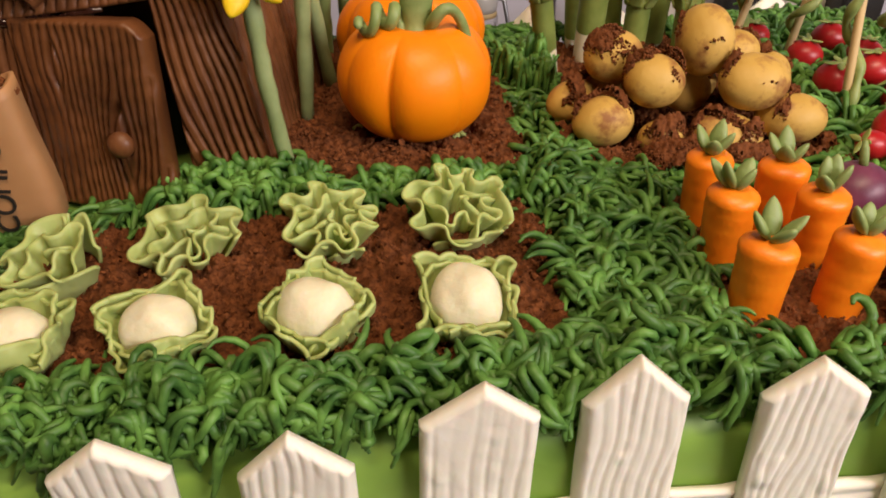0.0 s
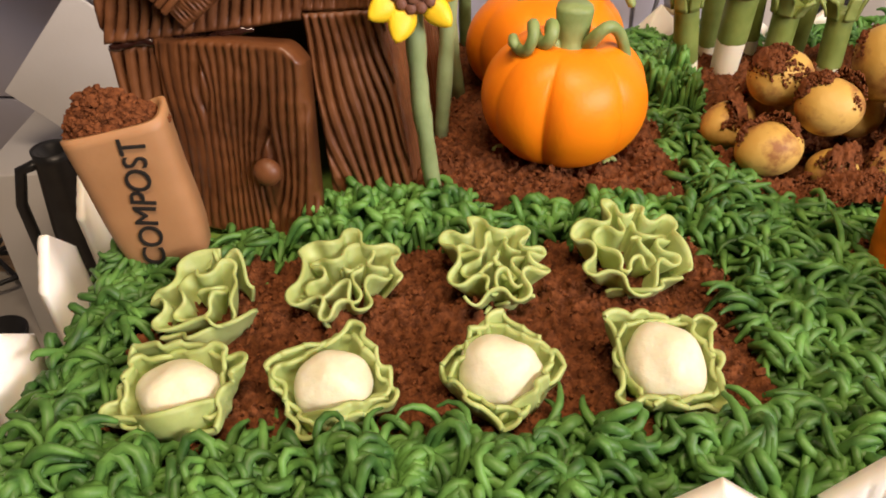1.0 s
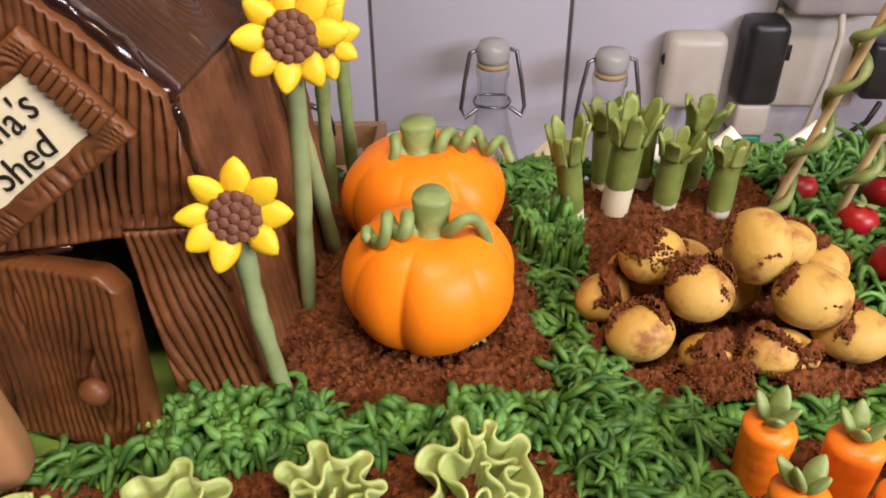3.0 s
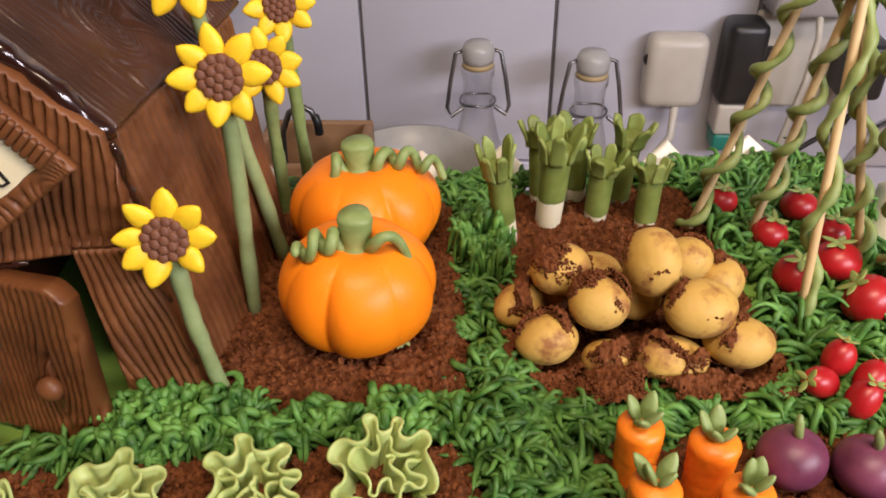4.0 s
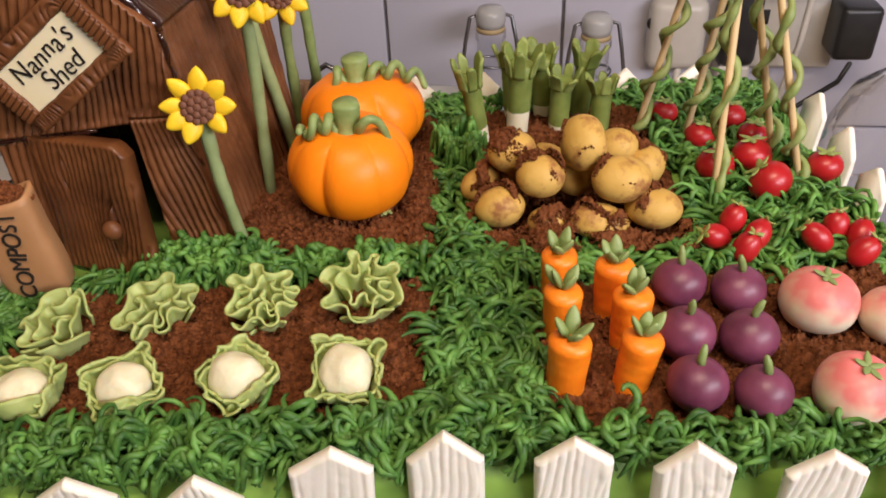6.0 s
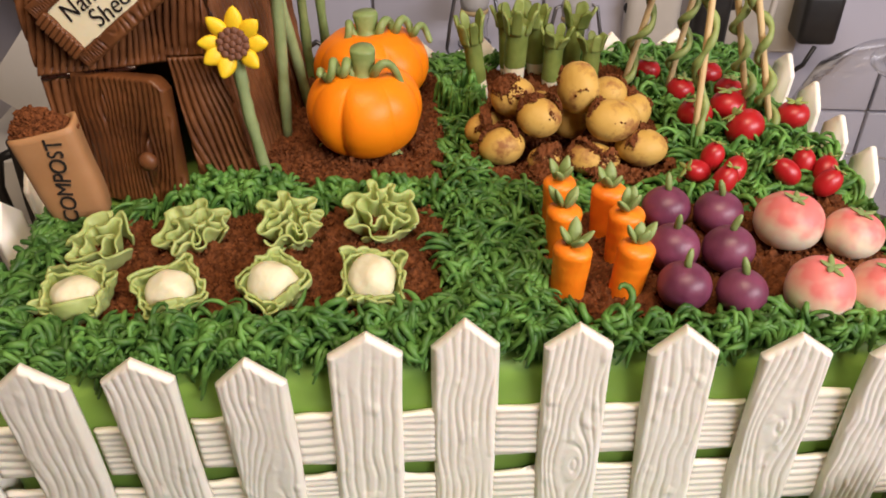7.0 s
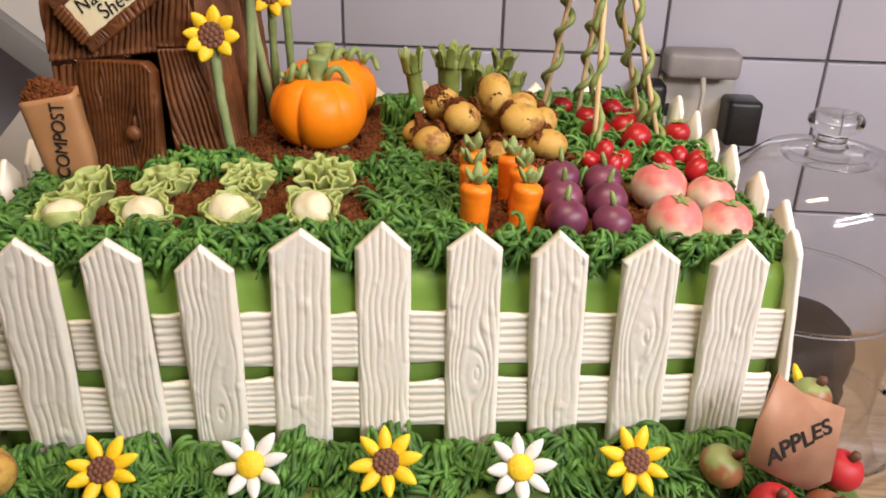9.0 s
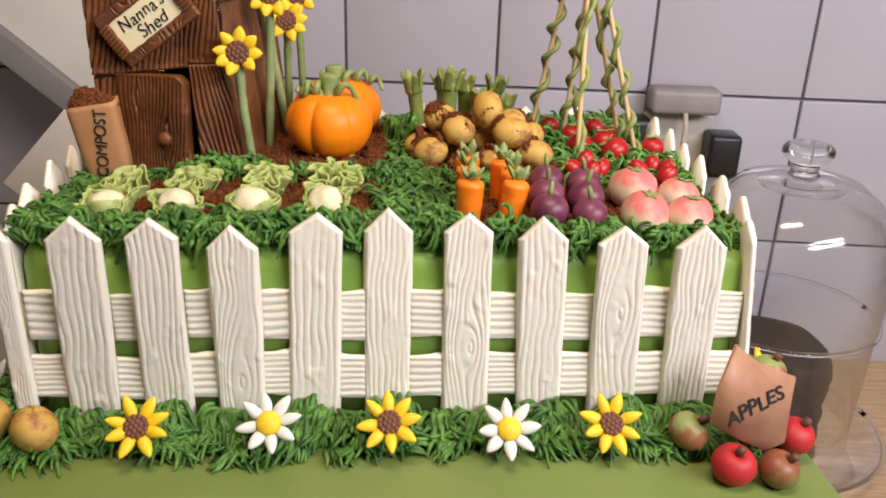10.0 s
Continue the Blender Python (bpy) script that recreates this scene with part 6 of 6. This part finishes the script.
part("lead", tube([(-0.004, -0.060, 0.002), (-0.012, -0.062, -0.018), (-0.050, -0.060, -0.050), (-0.090, -0.060, -0.062), (-0.15, -0.07, -0.10), (-0.19, -0.08, -0.19), (-0.19, -0.10, -0.275)], 0.0028, 8), M["black"], p, "black trailing lead")
p = wall_thing("wall_charger", 0.122, -0.120, "white rounded charger on the tiled wall", "charger")
part("body", rbox(0.062, 0.030, 0.078, 0.012, (0, -0.015, 0)), M["white_plastic"], p)
part("button", lathe(bmesh.new(), [(0, -0.001), (0.007, -0.001), (0.007, 0.003), (0, 0.004)], 18), M["black"], p, "black button", m=pose(-0.026, -0.020, 0.052, 90, 0, 0))
part("lead", tube([(0.006, -0.02, 0.002), (0.004, -0.03, -0.03), (-0.03, -0.05, -0.07), (-0.07, -0.06, -0.10), (-0.10, -0.07, -0.16), (-0.10, -0.08, -0.20)], 0.0045, 8), M["white_plastic"], p, "thick white lead")
p = wall_thing("hand_torch", 0.184, -0.165, "black hand torch with a green and white band on the wall", "torch")
part("body", rbox(0.040, 0.040, 0.085, 0.009, (0, -0.022, 0.055)), M["black"], p)
M["teal"] = mat("teal_plastic", (0.02, 0.22, 0.17), 0.4)
part("band", rbox(0.034, 0.034, 0.034, 0.004, (0, -0.022, 0.022)), M["white_plastic"], p, "white band")
part("tip", rbox(0.030, 0.030, 0.020, 0.004, (0, -0.022, 0.002)), M["teal"], p, "teal tip")

# odds and ends on the worktop
b = thing("wooden_crate", pose(-0.105, 0.585, COUNTER, 0, 0, -6), "oiled wooden utensil crate with a bent steel arch", "crate")
for dx, dy, sx, sy in ((0, -0.042, 0.100, 0.008), (0, 0.042, 0.100, 0.008), (-0.046, 0, 0.008, 0.076), (0.046, 0, 0.008, 0.076)):
    part("side", rbox(sx, sy, 0.286, 0.002, (dx, dy, 0)), M["wood"], b)
part("bottom", rbox(0.084, 0.076, 0.008, 0.001, (0, 0, 0)), M["wood"], b)
arch = part("arch", tube([(-0.030, 0.01, 0.02), (-0.031, 0.012, 0.262), (-0.029, 0.012, 0.290), (-0.021, 0.012, 0.309), (-0.010, 0.012, 0.316), (-0.001, 0.012, 0.311), (0.003, 0.012, 0.302)], 0.0029, 10), M["wire"], b, "bent steel arch")
part("tip", tube([(0.002, 0.012, 0.306), (0.004, 0.012, 0.298), (0.0045, 0.012, 0.288)], 0.0040, 10), M["black"], arch, "black tip")
bowl = glass_lathe([(0, 0.0), (0.035, 0.0), (0.040, 0.006), (0.060, 0.07), (0.068, 0.19), (0.070, 0.262)], 0.004, 40)
lone("white_jar", bowl, M["ceramic"], pose(-0.015, 0.590, COUNTER), "tall white ceramic jar beside the bottles", "jar")

box = thing("cardboard_box", pose(-0.425, 0.590, 0.0, 0, 0, 0), "open white cardboard box standing tilted by the wall", "box")
part("flap", rbox(0.130, 0.004, 0.120, 0.001, (0.065, 0, -0.120)), M["card_white"], box, m=pose(-0.030, 0, -0.050, 0, 43, 0) @ pose(0, 0, 0.120))
part("lid", rbox(0.300, 0.004, 0.200, 0.001, (0, 0, 0)), M["card_white"], box, m=pose(0.020, 0.075, 0.072, 0, 41.5, 0))
# strip under the lid that carries painted shade
part("lid_edge", rbox(0.300, 0.030, 0.030, 0.001, (0, 0, -0.030)), M["card_shaded"], box, "grey shaded lid edge", m=pose(0.020, 0.070, 0.072, 0, 41.5, 0))
part("base", rbox(0.200, 0.160, 0.200, 0.002, (0, 0, 0)), M["card_white"], box, m=pose(0.020, 0.07, COUNTER))
jug = thing("black_jug", pose(-0.386, 0.500, COUNTER), "slim black jug with a curved handle on the worktop", "jug")
part("body", lathe(bmesh.new(), [(0, 0), (0.017, 0), (0.020, 0.006), (0.021, 0.10), (0.019, 0.20), (0.015, 0.258), (0.016, 0.268), (0.012, 0.266), (0, 0.245)], 32), M["black"], jug)
part("handle", tube([(-0.013, 0, 0.255), (-0.028, -0.004, 0.250), (-0.036, -0.006, 0.22), (-0.034, -0.006, 0.16), (-0.019, -0.002, 0.11)], 0.0050, 8), M["black"], jug, "curved black handle")
tray = thing("white_tray", pose(-0.560, 0.420, COUNTER, 0, 0, WALL_TURN), "white rimmed tray lying on the worktop", "tray")
part("base", rbox(0.44, 0.52, 0.005, 0.002), M["white_plastic"], tray)
for dx, dy, sx, sy in ((0, -0.258, 0.44, 0.006), (0, 0.258, 0.44, 0.006), (-0.218, 0, 0.006, 0.51), (0.218, 0, 0.006, 0.51)):
    part("rim", rbox(sx, sy, 0.014, 0.002, (dx, dy, 0)), M["white_plastic"], tray)
lone("small_dish", lathe(bmesh.new(), [(0, 0.0), (0.018, 0.0), (0.027, 0.012), (0.029, 0.020), (0.027, 0.020), (0.018, 0.008), (0, 0.006)], 32), M["black"], pose(-0.535, 0.560, COUNTER + 0.0052), "small black dish on the white tray", "dish")
rack = thing("wire_rack", pose(-0.600, 0.700, COUNTER), "black wire trivet on the worktop", "trivet")
for k in range(4):
    a = math.pi * k / 4
    part("wire", tube([(0.07 * math.cos(a), 0.07 * math.sin(a), 0.03), (-0.07 * math.cos(a), -0.07 * math.sin(a), 0.03)], 0.003, 6), M["black"], rack)
part("rim", tube([(0.07 * math.cos(2 * math.pi * k / 24), 0.07 * math.sin(2 * math.pi * k / 24), 0.03) for k in range(25)], 0.003, 6), M["black"], rack)
for k in range(3):
    a = 2 * math.pi * k / 3
    part("foot", tube([(0.07 * math.cos(a), 0.07 * math.sin(a), 0.03), (0.075 * math.cos(a), 0.075 * math.sin(a), 0.003)], 0.003, 6), M["black"], rack)

# the raised stand that carries the cake board
stand = thing("cake_stand", pose(0.0, 0.11, COUNTER), "plain white raised stand under the cake board", "stand")
part("column", rbox(0.26, 0.22, -COUNTER - 0.012, 0.004), M["white_plastic"], stand)
part("top", rbox(0.30, 0.26, 0.0118, 0.002, (0, 0, -COUNTER - 0.012)), M["white_plastic"], stand)
